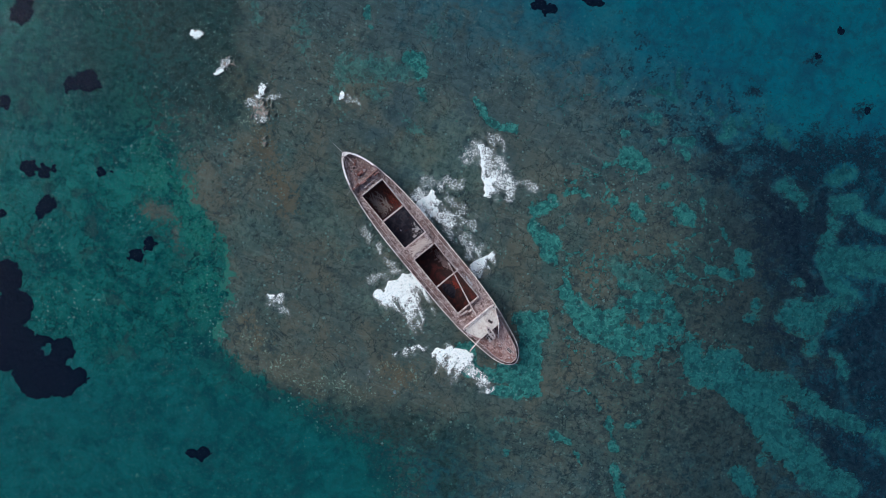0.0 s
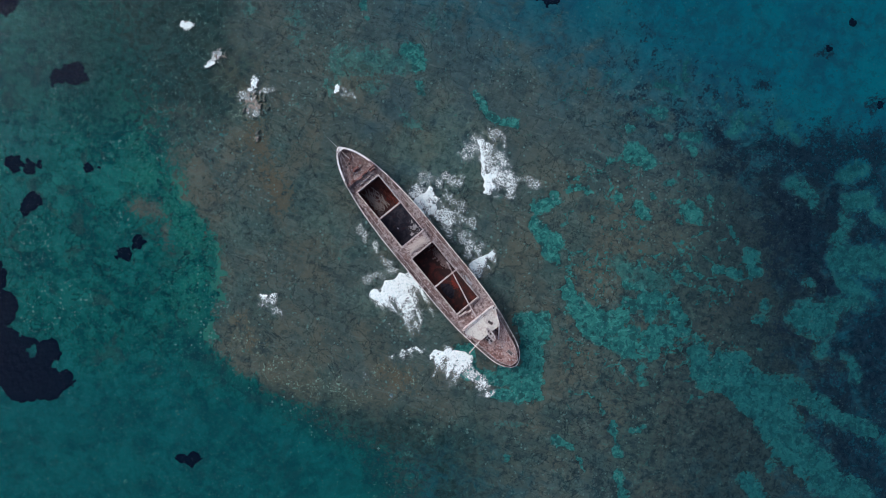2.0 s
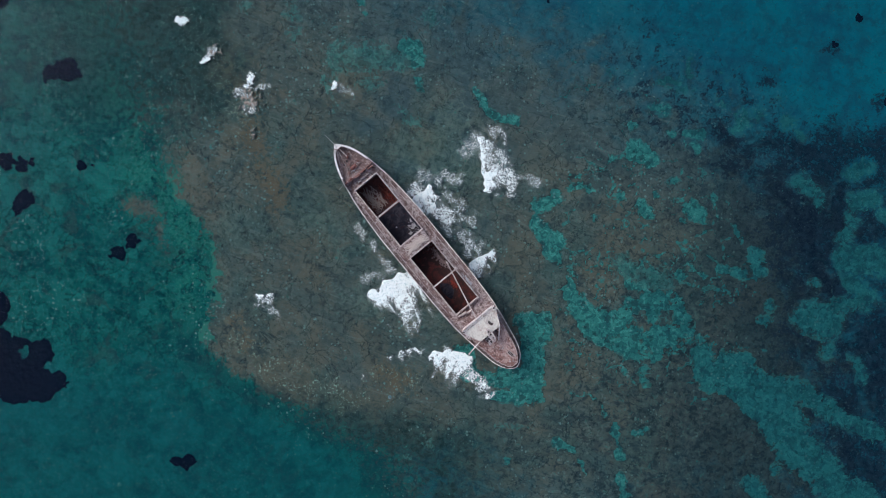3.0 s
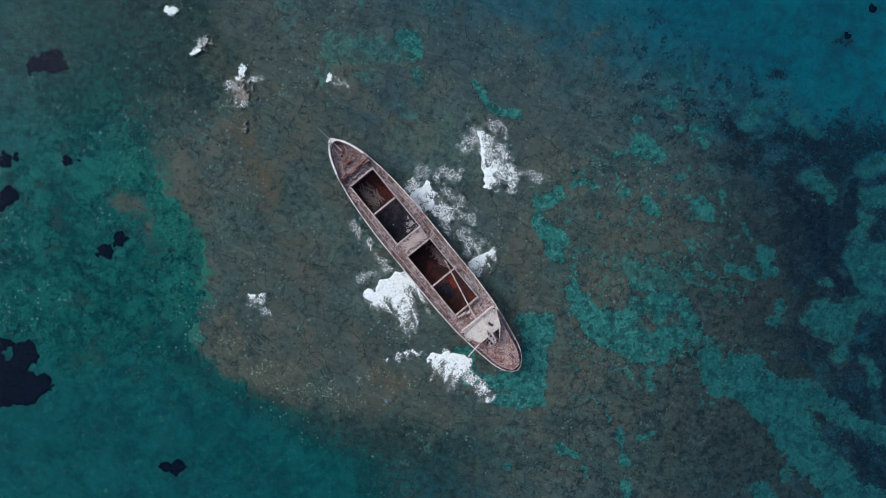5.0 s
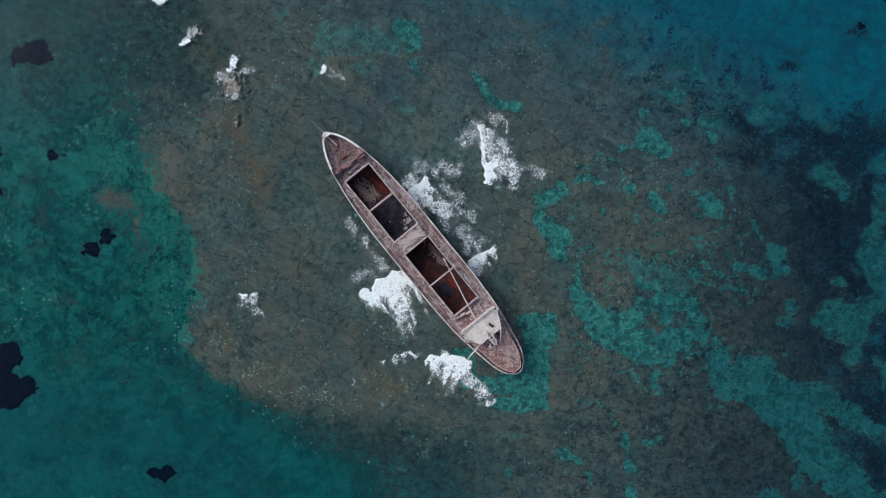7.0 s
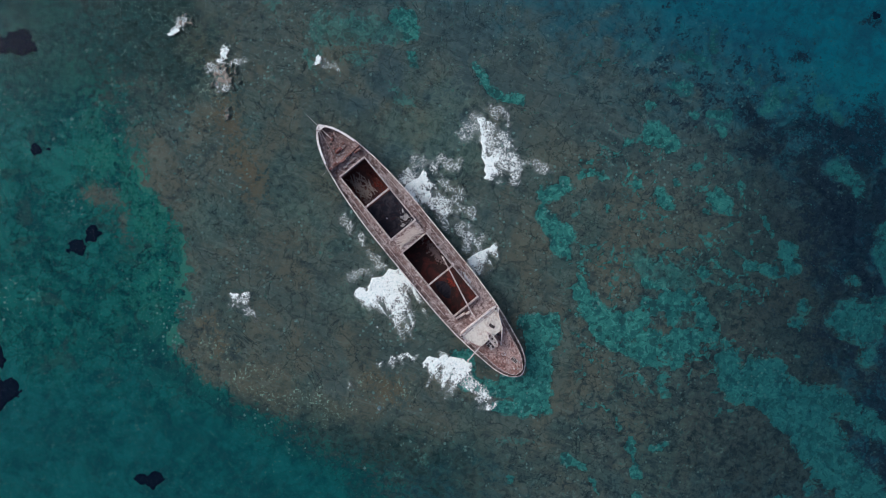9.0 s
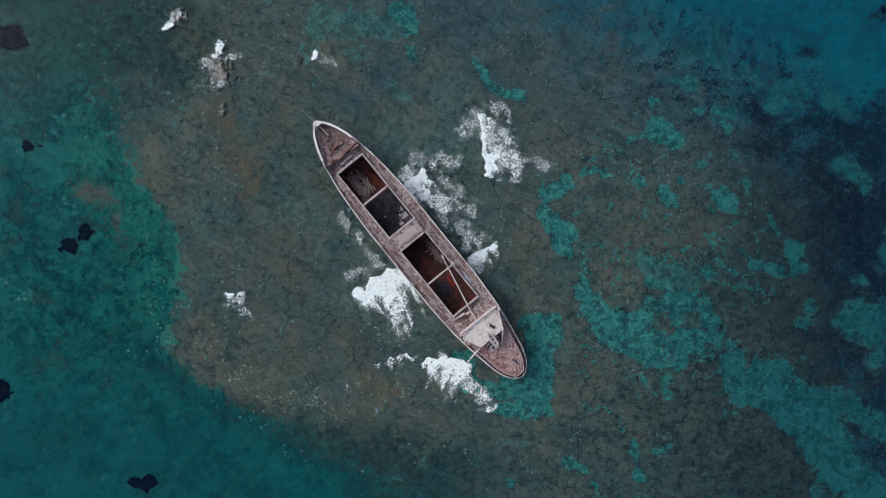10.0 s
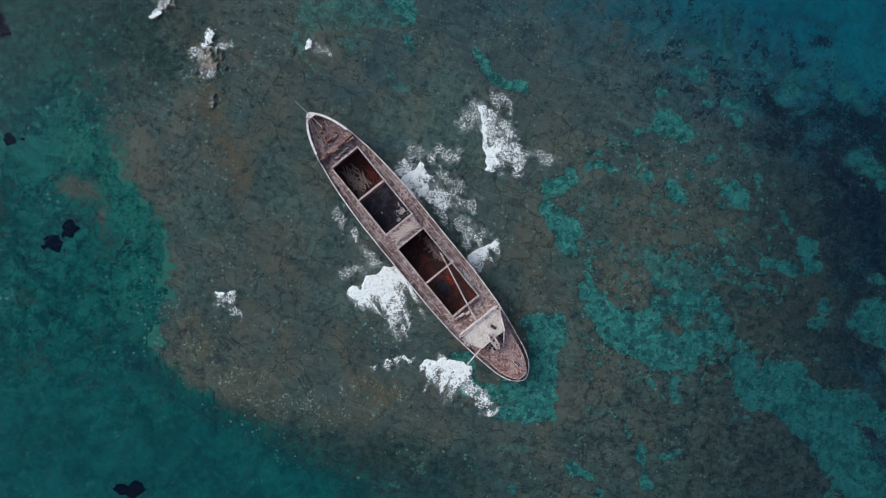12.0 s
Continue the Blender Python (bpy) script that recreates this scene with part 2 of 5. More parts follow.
    lag = n.mix(both(n.ramp(broad, 0.48, 0.36), 0.65), lag, (0.026, 0.120, 0.124))
    # painted relief again: light humps, dark dips
    lag = n.mix(both(n.ramp(fine, 0.55, 0.66), 0.50), lag, (0.085, 0.345, 0.275))
    lag = n.mix(both(n.ramp(fine, 0.47, 0.37), 0.55), lag, (0.020, 0.078, 0.086))
    lag = n.mix(both(n.ramp(n.noise(0.13, moved(5.0), 6, 0.66, 0.9), 0.54, 0.62), 0.60), lag, (0.080, 0.118, 0.106))
    lag = n.mix(both(n.ramp(knob, 0.35, 0.18), 0.45), lag, (0.020, 0.084, 0.090))
    lag = n.mix(both(n.ramp(knob, 0.70, 0.85), 0.40), lag, (0.075, 0.325, 0.262))
    lag = n.mix(both(n.ramp(plate, 0.62, 0.85), 0.40), lag, (0.060, 0.285, 0.230))
    lag = n.mix(both(crevice, 0.55), lag, (0.012, 0.050, 0.056))
    lag = n.mix(both(cleft, 0.70), lag, (0.014, 0.056, 0.062))
    lag = n.mix(both(thin(0.13, 31.0, 0.012), n.ramp(mid, 0.42, 0.55), 0.75), lag, (0.012, 0.052, 0.060))
    lag = n.mix(both(n.attr("turf"), n.ramp(n.math("ADD", fine, n.math("SUBTRACT", broad, 0.5)), 0.40, 0.58), 0.70), lag, n.mix(n.ramp(grit, 0.4, 0.6), (0.052, 0.245, 0.175), (0.110, 0.345, 0.255)))
    lag = n.mix(both(n.attr("smooth"), 0.70), lag, n.mix(n.ramp(n.math("ADD", mid, n.math("MULTIPLY", n.math("SUBTRACT", broad, 0.5), 0.6)), 0.34, 0.66), (0.028, 0.142, 0.155), (0.040, 0.225, 0.228)))
    lag = n.mix(both(n.attr("drop"), 0.55), lag, n.mix(n.ramp(mid, 0.4, 0.6), (0.030, 0.086, 0.104), (0.040, 0.130, 0.140)))
    lag = n.mix(both(specks(1.3, 7.0, 0.20, 0.10), less(n.attr("smooth")), 0.26), lag, (0.240, 0.430, 0.360))
    # sand pockets: rippled teal sand with dark heads of coral
    sand = n.mix(n.ramp(mid, 0.38, 0.62), (0.120, 0.305, 0.262), (0.175, 0.415, 0.340))
    sand = n.mix(both(n.ramp(n.noise(0.6, moved(2.0), 5, 0.66, 0.8), 0.52, 0.60), 0.75), sand, (0.270, 0.590, 0.475))
    # dips of the bump noise painted darker, as shaded relief
    sand = n.mix(both(n.ramp(fine, 0.49, 0.40), 0.70), sand, (0.070, 0.180, 0.170))
    sand = n.mix(both(n.ramp(grit, 0.46, 0.36), 0.45), sand, (0.060, 0.150, 0.150))
    sand = n.mix(both(n.ramp(n.noise(0.5, moved(41.0), 5, 0.68, 0.6), 0.55, 0.61), 0.70), sand, (0.064, 0.150, 0.158))
    sand = n.mix(both(specks(0.55, 14.0, 0.50, 0.30), 0.70), sand, (0.070, 0.118, 0.122))
    sand = n.mix(both(specks(1.1, 19.0, 0.30, 0.14), 0.50), sand, (0.420, 0.620, 0.540))
    # deep slope and meadow; the slope's blue is water haze painted into the bed
    deep = n.mix(n.ramp(mid, 0.36, 0.64), (0.036, 0.148, 0.205), (0.034, 0.215, 0.280))
    deep = n.mix(both(n.ramp(broad, 0.46, 0.62), 0.7), deep, (0.036, 0.245, 0.300))
    # humps and dips shaded in the colour here too
    deep = n.mix(both(n.ramp(fine, 0.54, 0.68), 0.35), deep, (0.060, 0.290, 0.335))
    deep = n.mix(both(n.ramp(fine, 0.47, 0.36), 0.45), deep, (0.034, 0.105, 0.150))
    deep = n.mix(both(n.ramp(big, 0.52, 0.66), 0.45), deep, (0.030, 0.128, 0.205))
    mead = n.mix(n.ramp(fine, 0.38, 0.62), (0.017, 0.024, 0.046), (0.034, 0.045, 0.072))
    mead = n.mix(both(n.ramp(mid, 0.53, 0.64), 0.65), mead, (0.046, 0.062, 0.094))
    col = n.mix(edged("lagoon", 1.3, 0.22, 0.78), reef, lag)
    col = n.mix(both(n.attr("north"), 0.80), col, n.mix(n.ramp(fine, 0.40, 0.60), (0.026, 0.060, 0.062), (0.046, 0.108, 0.104)))
    col = n.mix(both(edged("rim", 1.8, 0.25, 0.7), 0.75), col, (0.150, 0.360, 0.260))
    col = n.mix(both(n.attr("deep"), n.ramp(n.math("ADD", n.attr("deep"), n.math("MULTIPLY", n.math("SUBTRACT", mid, 0.5), 2.0)), 0.05, 0.7)), col, deep)
    col = n.mix(both(edged("meadow", 2.0, 0.25, 0.85), n.ramp(n.noise(0.10, v, 6, 0.65, 0.8), 0.76, 0.52), 0.92), col, mead)
    # far sand: dimmed and blued in colour for the haze of deeper water
    far_sand = n.mix(n.ramp(n.math("ADD", mid, n.math("MULTIPLY", n.math("SUBTRACT", fine, 0.5), 0.8)), 0.36, 0.64), (0.028, 0.096, 0.122), (0.040, 0.160, 0.182))
    pocket = n.mix(n.math("MAXIMUM", n.attr("deep"), both(n.attr("dim"), 0.70)), sand, far_sand)
    brink = both(edged("sand", 0.6, 0.20, 0.36), less(edged("sand", 0.6, 0.40, 0.52)), less(n.attr("deep")))
    col = n.mix(both(brink, n.ramp(mid, 0.56, 0.44), 0.55), col, (0.034, 0.058, 0.062))
    col = n.mix(both(brink, n.ramp(mid, 0.46, 0.58), 0.60), col, (0.130, 0.330, 0.285))
    col = n.mix(edged("sand", 1.3, 0.34, 0.60), col, pocket)
    col = n.mix(both(edged("faint", 2.2, 0.30, 0.85), 0.85), col, n.mix(0.40, pocket, reef))
    # rubble: pale and dark lumps strewn over everything but the deep
    calm = less(both(n.math("MAXIMUM", n.attr("deep"), n.attr("smooth")), 0.85))
    cluster = n.ramp(n.noise(0.06, moved(37.0), 5, 0.62, 0.6), 0.46, 0.60)
    col = n.mix(both(specks(0.65, 4.0, 0.34, 0.24), calm, 0.36), col, n.mix(0.75, col, (0.008, 0.012, 0.014)))
    col = n.mix(both(specks(1.2, 11.0, 0.32, 0.26), calm, cluster, less(both(n.attr("dim"), 0.75)), 0.72), col, (0.450, 0.490, 0.420))
    col = n.mix(both(specks(0.6, 29.0, 0.16, 0.05), calm, less(n.attr("dim")), 0.70), col, (0.520, 0.560, 0.500))
    rough = n.math("ADD", n.math("MULTIPLY", mid, 1.2), n.math("ADD", n.math("MULTIPLY", fine, 0.8), n.math("MULTIPLY", grit, 0.3)))
    return n.finish(col, 0.95, 0, n.bump(rough, 0.8, n.math("SUBTRACT", 0.65, n.math("MULTIPLY", n.math("MAXIMUM", n.attr("sand"), n.attr("deep")), 0.40))), 0.05)


M["bed"] = bed_mat()


# ---------------------------------------------------------------- noise on arrays
def lattice(x, y, seed):
    """Gradient noise, about -0.7 to 0.7."""
    rs = np.random.RandomState(seed)
    perm = rs.permutation(512)
    ang = rs.rand(512) * 2 * np.pi
    gx, gy = np.cos(ang), np.sin(ang)
    ix, iy = np.floor(x).astype(int), np.floor(y).astype(int)
    fx, fy = x - ix, y - iy
    sx, sy = fx * fx * fx * (fx * (fx * 6 - 15) + 10), fy * fy * fy * (fy * (fy * 6 - 15) + 10)

    def corner(a, b):
        k = perm[(perm[(ix + a) & 511] + iy + b) & 511]
        return gx[k] * (fx - a) + gy[k] * (fy - b)

    top = corner(0, 0) * (1 - sx) + corner(1, 0) * sx
    low = corner(0, 1) * (1 - sx) + corner(1, 1) * sx
    return top * (1 - sy) + low * sy


def fbm(x, y, size, seed, octaves=4, gain=0.5):
    total, amp, f = 0.0, 1.0, 1.0 / size
    for o in range(octaves):
        total = total + amp * lattice(x * f, y * f, seed + o)
        amp, f = amp * gain, f * 2.03
    return total


def veins(x, y, size, seed):
    """Distance to the border between random cells, in cell sizes: small along a net of lines."""
    rs = np.random.RandomState(seed)
    px, py = rs.rand(64, 64), rs.rand(64, 64)
    u, v = x / size, y / size
    iu, iv = np.floor(u).astype(int), np.floor(v).astype(int)
    d1 = np.full(u.shape, 9.0)
    d2 = np.full(u.shape, 9.0)
    for a in (-1, 0, 1):
        for b in (-1, 0, 1):
            cu, cv = iu + a, iv + b
            dd = np.hypot(cu + px[cu & 63, cv & 63] - u, cv + py[cu & 63, cv & 63] - v)
            d2 = np.minimum(d2, np.maximum(d1, dd))
            d1 = np.minimum(d1, dd)
    return d2 - d1


def step(a, b, x):
    t = np.clip((x - a) / (b - a), 0, 1)
    return t * t * (3 - 2 * t)


def capsule(x, y, x1, y1, x2, y2, r):
    dx, dy = x2 - x1, y2 - y1
    k = np.clip(((x - x1) * dx + (y - y1) * dy) / max(dx * dx + dy * dy, 1e-6), 0, 1)
    return np.hypot(x - x1 - k * dx, y - y1 - k * dy) - r


def sheet_mesh(name, xs, ys, z, shares, keep=None):
    """A mesh over the grid xs, ys with heights z and shares per corner; keep: which quads stay."""
    nx, ny = len(xs), len(ys)
    gx, gy = np.meshgrid(xs, ys)
    co = np.stack([gx, gy, z], -1).reshape(-1, 3)
    i = (np.arange(ny - 1)[:, None] * nx + np.arange(nx - 1)[None, :])
    quads = np.stack([i, i + 1, i + nx + 1, i + nx], -1).reshape(-1, 4)
    if keep is not None:
        quads = quads[keep.reshape(-1)]
        used = np.unique(quads)
        remap = np.zeros(len(co), int)
        remap[used] = np.arange(len(used))
        quads, co = remap[quads], co[used]
        shares = {k: s.reshape(-1)[used] for k, s in shares.items()}
    me = bpy.data.meshes.new(name)
    me.vertices.add(len(co))
    me.vertices.foreach_set("co", co.astype(np.float32).ravel())
    me.loops.add(quads.size)
    me.loops.foreach_set("vertex_index", quads.astype(np.int32).ravel())
    me.polygons.add(len(quads))
    me.polygons.foreach_set("loop_start", np.arange(0, quads.size, 4, dtype=np.int32))
    me.polygons.foreach_set("use_smooth", np.ones(len(quads), bool))
    for key, s in shares.items():
        a = me.attributes.new(key, "FLOAT", "POINT")
        a.data.foreach_set("value", s.astype(np.float32).ravel())
    me.update()
    me.validate()
    return me


def spread(inner, half, reach):
    """Even steps to half, then ever wider ones to reach."""
    out = list(np.arange(0, half + inner / 2, inner))
    gap = inner
    while out[-1] < reach:
        gap *= 1.35
        out.append(out[-1] + gap)
    return np.array([-v for v in out[:0:-1]] + out)


# ---------------------------------------------------------------- sea bed and water
Pocket = collections.namedtuple("Pocket", "x1 y1 x2 y2 r")
pockets = collections.defaultdict(list)


def lay(kind, x1, y1, x2, y2, r):
    """A stretch of one kind of bed along a line, r metres to either side."""
    pockets[kind].append(Pocket(x1, y1, x2, y2, r))


# the long sand channel south-east of the wreck: west arm, lacy north arm, broad middle, two tails
lay("sand", 34.7, -8.6, 35.3, -11.5, 0.97)
lay("sand", 35.3, -12.0, 37.6, -16.0, 2.10)
lay("sand", 37.6, -16.0, 41.5, -21.7, 3.08)
lay("sand", 41.5, -21.2, 54.4, -27.4, 3.89)
lay("sand", 45.1, -19.3, 51.2, -19.6, 2.27)
lay("sand", 54.4, -23.3, 65.8, -23.3, 4.21)
lay("sand", 52.8, -27.7, 57.7, -28.7, 2.59)
lay("sand", 54.1, -9.9, 61.7, -15.2, 3.56)
lay("sand", 61.7, -15.2, 66.8, -22.2, 3.40)
lay("sand", 50.4, -6.0, 55.3, -6.6, 1.62)
lay("sand", 55.3, -5.0, 57.7, -7.3, 1.30)
lay("sand", 52.8, -16.8, 59.3, -19.3, 4.21)
lay("sand", 65.8, -21.7, 71.0, -26.6, 2.43)
lay("sand", 70.2, -26.1, 72.6, -36.8, 2.59)
lay("sand", 74.7, -35.5, 82.0, -36.3, 4.37)
lay("sand", 77.4, -30.9, 82.9, -31.2, 2.10)
lay("sand", 82.0, -36.8, 90.9, -44.4, 5.34)
lay("sand", 90.9, -44.4, 97.4, -55.2, 5.34)
lay("sand", 98.2, -55.7, 107.1, -64.3, 4.37)
lay("sand", 107.9, -66.2, 116.0, -68.2, 3.24)
lay("sand", 90.1, -37.4, 100.1, -40.3, 2.43)
lay("sand", 100.1, -40.3, 108.2, -46.1, 1.94)
lay("sand", 108.2, -46.1, 119.5, -51.0, 1.46)
# the scoured pocket round the stern
lay("sand", 22.1, -20.2, 28.5, -19.9, 2.10)
lay("sand", 25.0, -22.5, 25.0, -40.3, 3.24)
lay("sand", 18.5, -34.6, 24.5, -40.3, 2.75)
lay("sand", 15.9, -41.0, 26.9, -41.6, 1.46)
lay("sand", 29.5, -20.9, 29.5, -24.1, 1.30)
lay("sand", 6.2, -29.8, 7.2, -33.5, 3.08)
lay("sand", 8.8, -34.2, 15.6, -36.8, 1.78)
lay("sand", 14.3, -40.3, 17.2, -40.6, 1.30)
# pockets north-east of the wreck
lay("sand", 26.6, 11.2, 29.5, 12.1, 2.10)
lay("sand", 31.1, 14.7, 31.8, 13.1, 1.46)
lay("sand", 35.3, 16.4, 40.5, 16.0, 1.13)
lay("sand", 26.1, 6.3, 27.9, 4.4, 2.10)
lay("sand", 28.2, 3.4, 32.1, 1.1, 2.27)
lay("sand", 29.2, -1.1, 31.8, -2.8, 1.46)
lay("sand", 10.4, 40.3, 13.0, 36.8, 0.97)
lay("sand", 13.0, 36.8, 16.9, 34.8, 1.13)
lay("sand", 16.9, 34.8, 21.1, 34.2, 1.13)
lay("sand", 8.8, 42.7, 10.4, 40.6, 0.29)
lay("sand", 53.2, 26.4, 56.7, 24.4, 2.75)
lay("sand", 45.7, 23.8, 49.9, 24.8, 0.65)
lay("sand", 63.0, 18.0, 63.3, 17.8, 1.30)
lay("sand", 54.8, 12.1, 56.4, 9.2, 1.46)
lay("sand", 48.8, 14.4, 49.1, 14.2, 0.97)
lay("sand", 58.2, 14.4, 58.5, 14.2, 0.65)
lay("sand", 68.7, 10.5, 69.7, 9.6, 2.59)
lay("sand", 65.5, 7.3, 65.8, 7.1, 0.81)
lay("sand", 73.9, 13.4, 74.2, 13.2, 0.81)
lay("sand", 41.5, 8.3, 41.8, 8.1, 0.97)
lay("sand", 67.7, 30.9, 71.3, 30.6, 1.46)
lay("sand", 68.4, 27.7, 70.0, 26.4, 0.97)
lay("sand", 62.2, 32.2, 63.5, 30.6, 0.81)
lay("sand", 52.0, 33.5, 52.3, 33.3, 0.97)
lay("sand", 64.8, -7.0, 65.8, -8.3, 1.30)
lay("sand", 68.7, -6.6, 71.6, -7.9, 0.81)
lay("sand", 76.8, -5.7, 82.3, -7.3, 1.13)
lay("sand", 85.5, -1.8, 86.5, -6.6, 1.62)
lay("sand", 79.4, 6.0, 82.0, 1.8, 0.40)
lay("sand", 87.6, -20.2, 87.9, -20.4, 1.13)
lay("sand", 89.4, -16.0, 89.7, -16.2, 0.97)
lay("sand", -7.4, 53.9, -6.7, 51.0, 2.43)
lay("sand", -10.3, 55.2, -9.7, 53.3, 1.30)
lay("sand", -6.3, 45.5, -5.5, 42.9, 0.57)
lay("sand", -21.6, 68.8, -21.3, 66.5, 0.65)
lay("sand", -20.7, 63.6, -20.4, 63.4, 0.49)
# pockets on the southern reef
lay("sand", 84.2, -64.0, 88.4, -69.8, 1.94)
lay("sand", 91.4, -60.6, 91.7, -60.8, 0.81)
lay("sand", 48.6, -63.3, 51.2, -71.1, 1.46)
lay("sand", 47.3, -49.1, 48.0, -51.6, 0.97)
lay("sand", 48.0, -52.6, 49.3, -57.8, 0.73)
lay("sand", 43.8, -42.3, 45.1, -46.1, 0.32)
lay("sand", 54.4, -33.8, 55.7, -36.8, 0.81)
lay("sand", 49.9, -34.6, 50.2, -34.8, 0.65)
lay("sand", 53.2, -50.5, 56.1, -50.0, 0.65)
lay("sand", 30.5, -52.9, 32.4, -53.9, 1.13)
lay("sand", 32.8, -54.2, 36.0, -55.2, 0.65)
lay("sand", 38.3, -58.4, 39.9, -61.4, 0.32)
lay("sand", 18.0, -58.1, 18.3, -58.3, 0.65)
# thin, worn sand
lay("faint", -28.8, 51.0, -15.2, 51.3, 3.56)
lay("faint", -15.2, 52.3, -11.0, 50.4, 2.91)
lay("faint", -41.1, 64.0, -39.5, 56.8, 1.30)
lay("faint", -54.0, 69.8, -53.1, 65.9, 1.62)
lay("faint", -3.0, 63.0, -2.5, 60.7, 1.30)
lay("faint", -23.3, 45.5, -16.8, 43.9, 0.97)
lay("faint", -31.4, 45.5, -29.1, 38.0, 0.65)
lay("faint", -13.5, 39.0, -6.3, 33.4, 0.49)
lay("faint", 49.6, -4.7, 59.3, -9.6, 2.91)
lay("faint", 15.6, -49.1, 23.7, -48.7, 0.65)
lay("faint", -3.8, -53.3, -3.5, -53.5, 0.97)
lay("faint", -9.5, -57.3, -9.2, -57.5, 0.65)
# openings in the deep meadow
lay("gap", 97.8, 18.0, 102.4, 15.4, 1.78)
lay("gap", 103.0, 12.8, 103.3, 12.6, 0.97)
lay("gap", 113.7, 12.1, 118.6, 13.4, 2.27)
lay("gap", 111.8, 7.9, 112.7, 6.6, 1.30)
lay("gap", 120.8, 8.6, 127.6, 6.3, 1.13)
lay("gap", 110.1, 2.4, 111.1, 3.7, 1.46)
lay("gap", 111.8, -3.4, 127.6, -4.4, 4.21)
lay("gap", 112.7, -9.6, 116.3, -14.4, 2.43)
lay("gap", 107.6, -16.7, 113.4, -14.4, 1.94)
lay("gap", 100.1, -19.3, 106.3, -20.9, 4.05)
lay("gap", 105.3, -27.4, 105.6, -29.0, 1.46)
lay("gap", 101.4, -9.6, 101.7, -9.8, 0.81)
lay("gap", 113.5, -30.9, 115.0, -35.5, 1.13)
lay("gap", 112.4, 19.9, 116.3, 21.5, 2.27)
lay("gap", 124.7, -52.9, 127.6, -56.8, 1.94)
lay("gap", 59.3, 37.9, 60.9, 37.1, 1.46)
lay("gap", 61.2, 45.8, 66.8, 43.6, 0.81)
lay("gap", 68.0, 52.0, 67.4, 47.1, 0.81)
lay("gap", 81.0, 32.5, 82.9, 34.8, 1.46)
lay("gap", 86.5, 37.1, 87.5, 35.8, 0.97)
lay("gap", 97.8, 31.2, 98.5, 30.3, 0.97)
lay("gap", 94.6, 35.5, 95.9, 33.8, 1.30)
lay("gap", 77.4, 39.0, 77.7, 38.8, 0.97)
# the deep meadow
lay("meadow", 96.5, 6.6, 111.1, 17.2, 4.21)
lay("meadow", 91.7, 14.7, 99.8, 3.4, 4.86)
lay("meadow", 106.3, 6.6, 107.2, 5.0, 2.91)
lay("meadow", 99.8, 0.2, 106.3, -9.6, 4.53)
lay("meadow", 122.4, 2.6, 127.6, 3.4, 2.91)
lay("meadow", 122.4, 12.8, 127.6, 17.2, 3.56)
lay("meadow", 126.0, -14.4, 122.4, -25.7, 5.18)
lay("meadow", 112.7, -24.9, 127.6, -38.7, 5.83)
lay("meadow", 116.0, -25.7, 116.8, -44.4, 5.18)
lay("meadow", 112.4, -41.9, 125.7, -48.1, 3.24)
lay("meadow", 111.1, -56.5, 127.0, -66.2, 3.89)
lay("meadow", 100.6, -43.9, 101.7, -45.5, 2.43)
lay("meadow", 106.3, -50.4, 116.0, -56.5, 1.94)
lay("meadow", 83.6, 29.0, 96.5, 27.4, 3.24)
lay("meadow", 99.8, 25.7, 104.6, 22.8, 4.05)
lay("meadow", 64.2, 38.0, 75.5, 36.8, 1.30)
lay("meadow", 63.2, 45.8, 63.5, 43.9, 1.13)
lay("meadow", 63.5, 34.8, 63.8, 34.6, 0.97)
lay("meadow", 89.4, 38.2, 90.7, 36.6, 1.13)
lay("meadow", 107.4, 55.2, 107.7, 55.0, 0.65)
lay("meadow", 120.5, 39.5, 123.3, 40.2, 0.81)
lay("meadow", 73.9, 32.5, 80.4, 29.3, 1.62)
lay("meadow", 88.4, 45.5, 88.7, 45.3, 0.97)
lay("meadow", 70.6, 22.8, 82.0, 21.2, 1.30)
lay("ridge", -84.0, 11.5, -78.5, 10.0, 2.7)
lay("ridge", -77.0, 5.0, -76.0, 1.0, 1.6)
# ochre algae on the shallowest rims
lay("ochre", -42.4, -35.2, -23.1, -42.4, 4.8)
lay("ochre", -55.3, -23.9, -45.6, -35.2, 3.2)
lay("ochre", -61.7, 53.2, -61.7, 52.4, 3.0)
lay("ochre", -52.1, 41.1, -51.8, 38.7, 3.4)
lay("ochre", -51.3, 32.3, -50.5, 28.3, 2.0)
lay("ochre", -70.2, 62.0, -69.8, 60.9, 2.0)
lay("ochre", -62.0, 52.0, -52.0, 30.0, 2.5)
lay("ochre", -16.0, -34.0, -8.0, -37.0, 3.0)
# reddish-brown algae along the reef crest
lay("umber", -72.0, 64.0, -62.0, 52.0, 3.0)
lay("umber", -60.0, 50.0, -52.0, 40.0, 3.0)
lay("umber", -52.0, 36.0, -50.0, 27.0, 2.6)
lay("umber", -49.0, 22.0, -44.0, 12.0, 3.0)
lay("umber", -56.0, -20.0, -52.0, -26.0, 2.0)
lay("umber", -15.0, -34.0, -9.0, -36.0, 2.6)
# pale algae turf
lay("pale", -23.1, -15.9, -15.1, -16.7, 3.5)
lay("pale", -36.0, 8.2, -29.6, 6.6, 2.9)
lay("pale", -29.6, 0.2, -26.4, -1.4, 2.6)
lay("pale", -7.1, 25.9, 5.8, 22.7, 8.0)
lay("pale", 1.0, 35.5, 2.6, 32.3, 6.4)
lay("pale", -23.1, -14.3, -3.9, -20.7, 2.9)
lay("pale", -58.5, 6.6, -55.3, 2.6, 2.2)
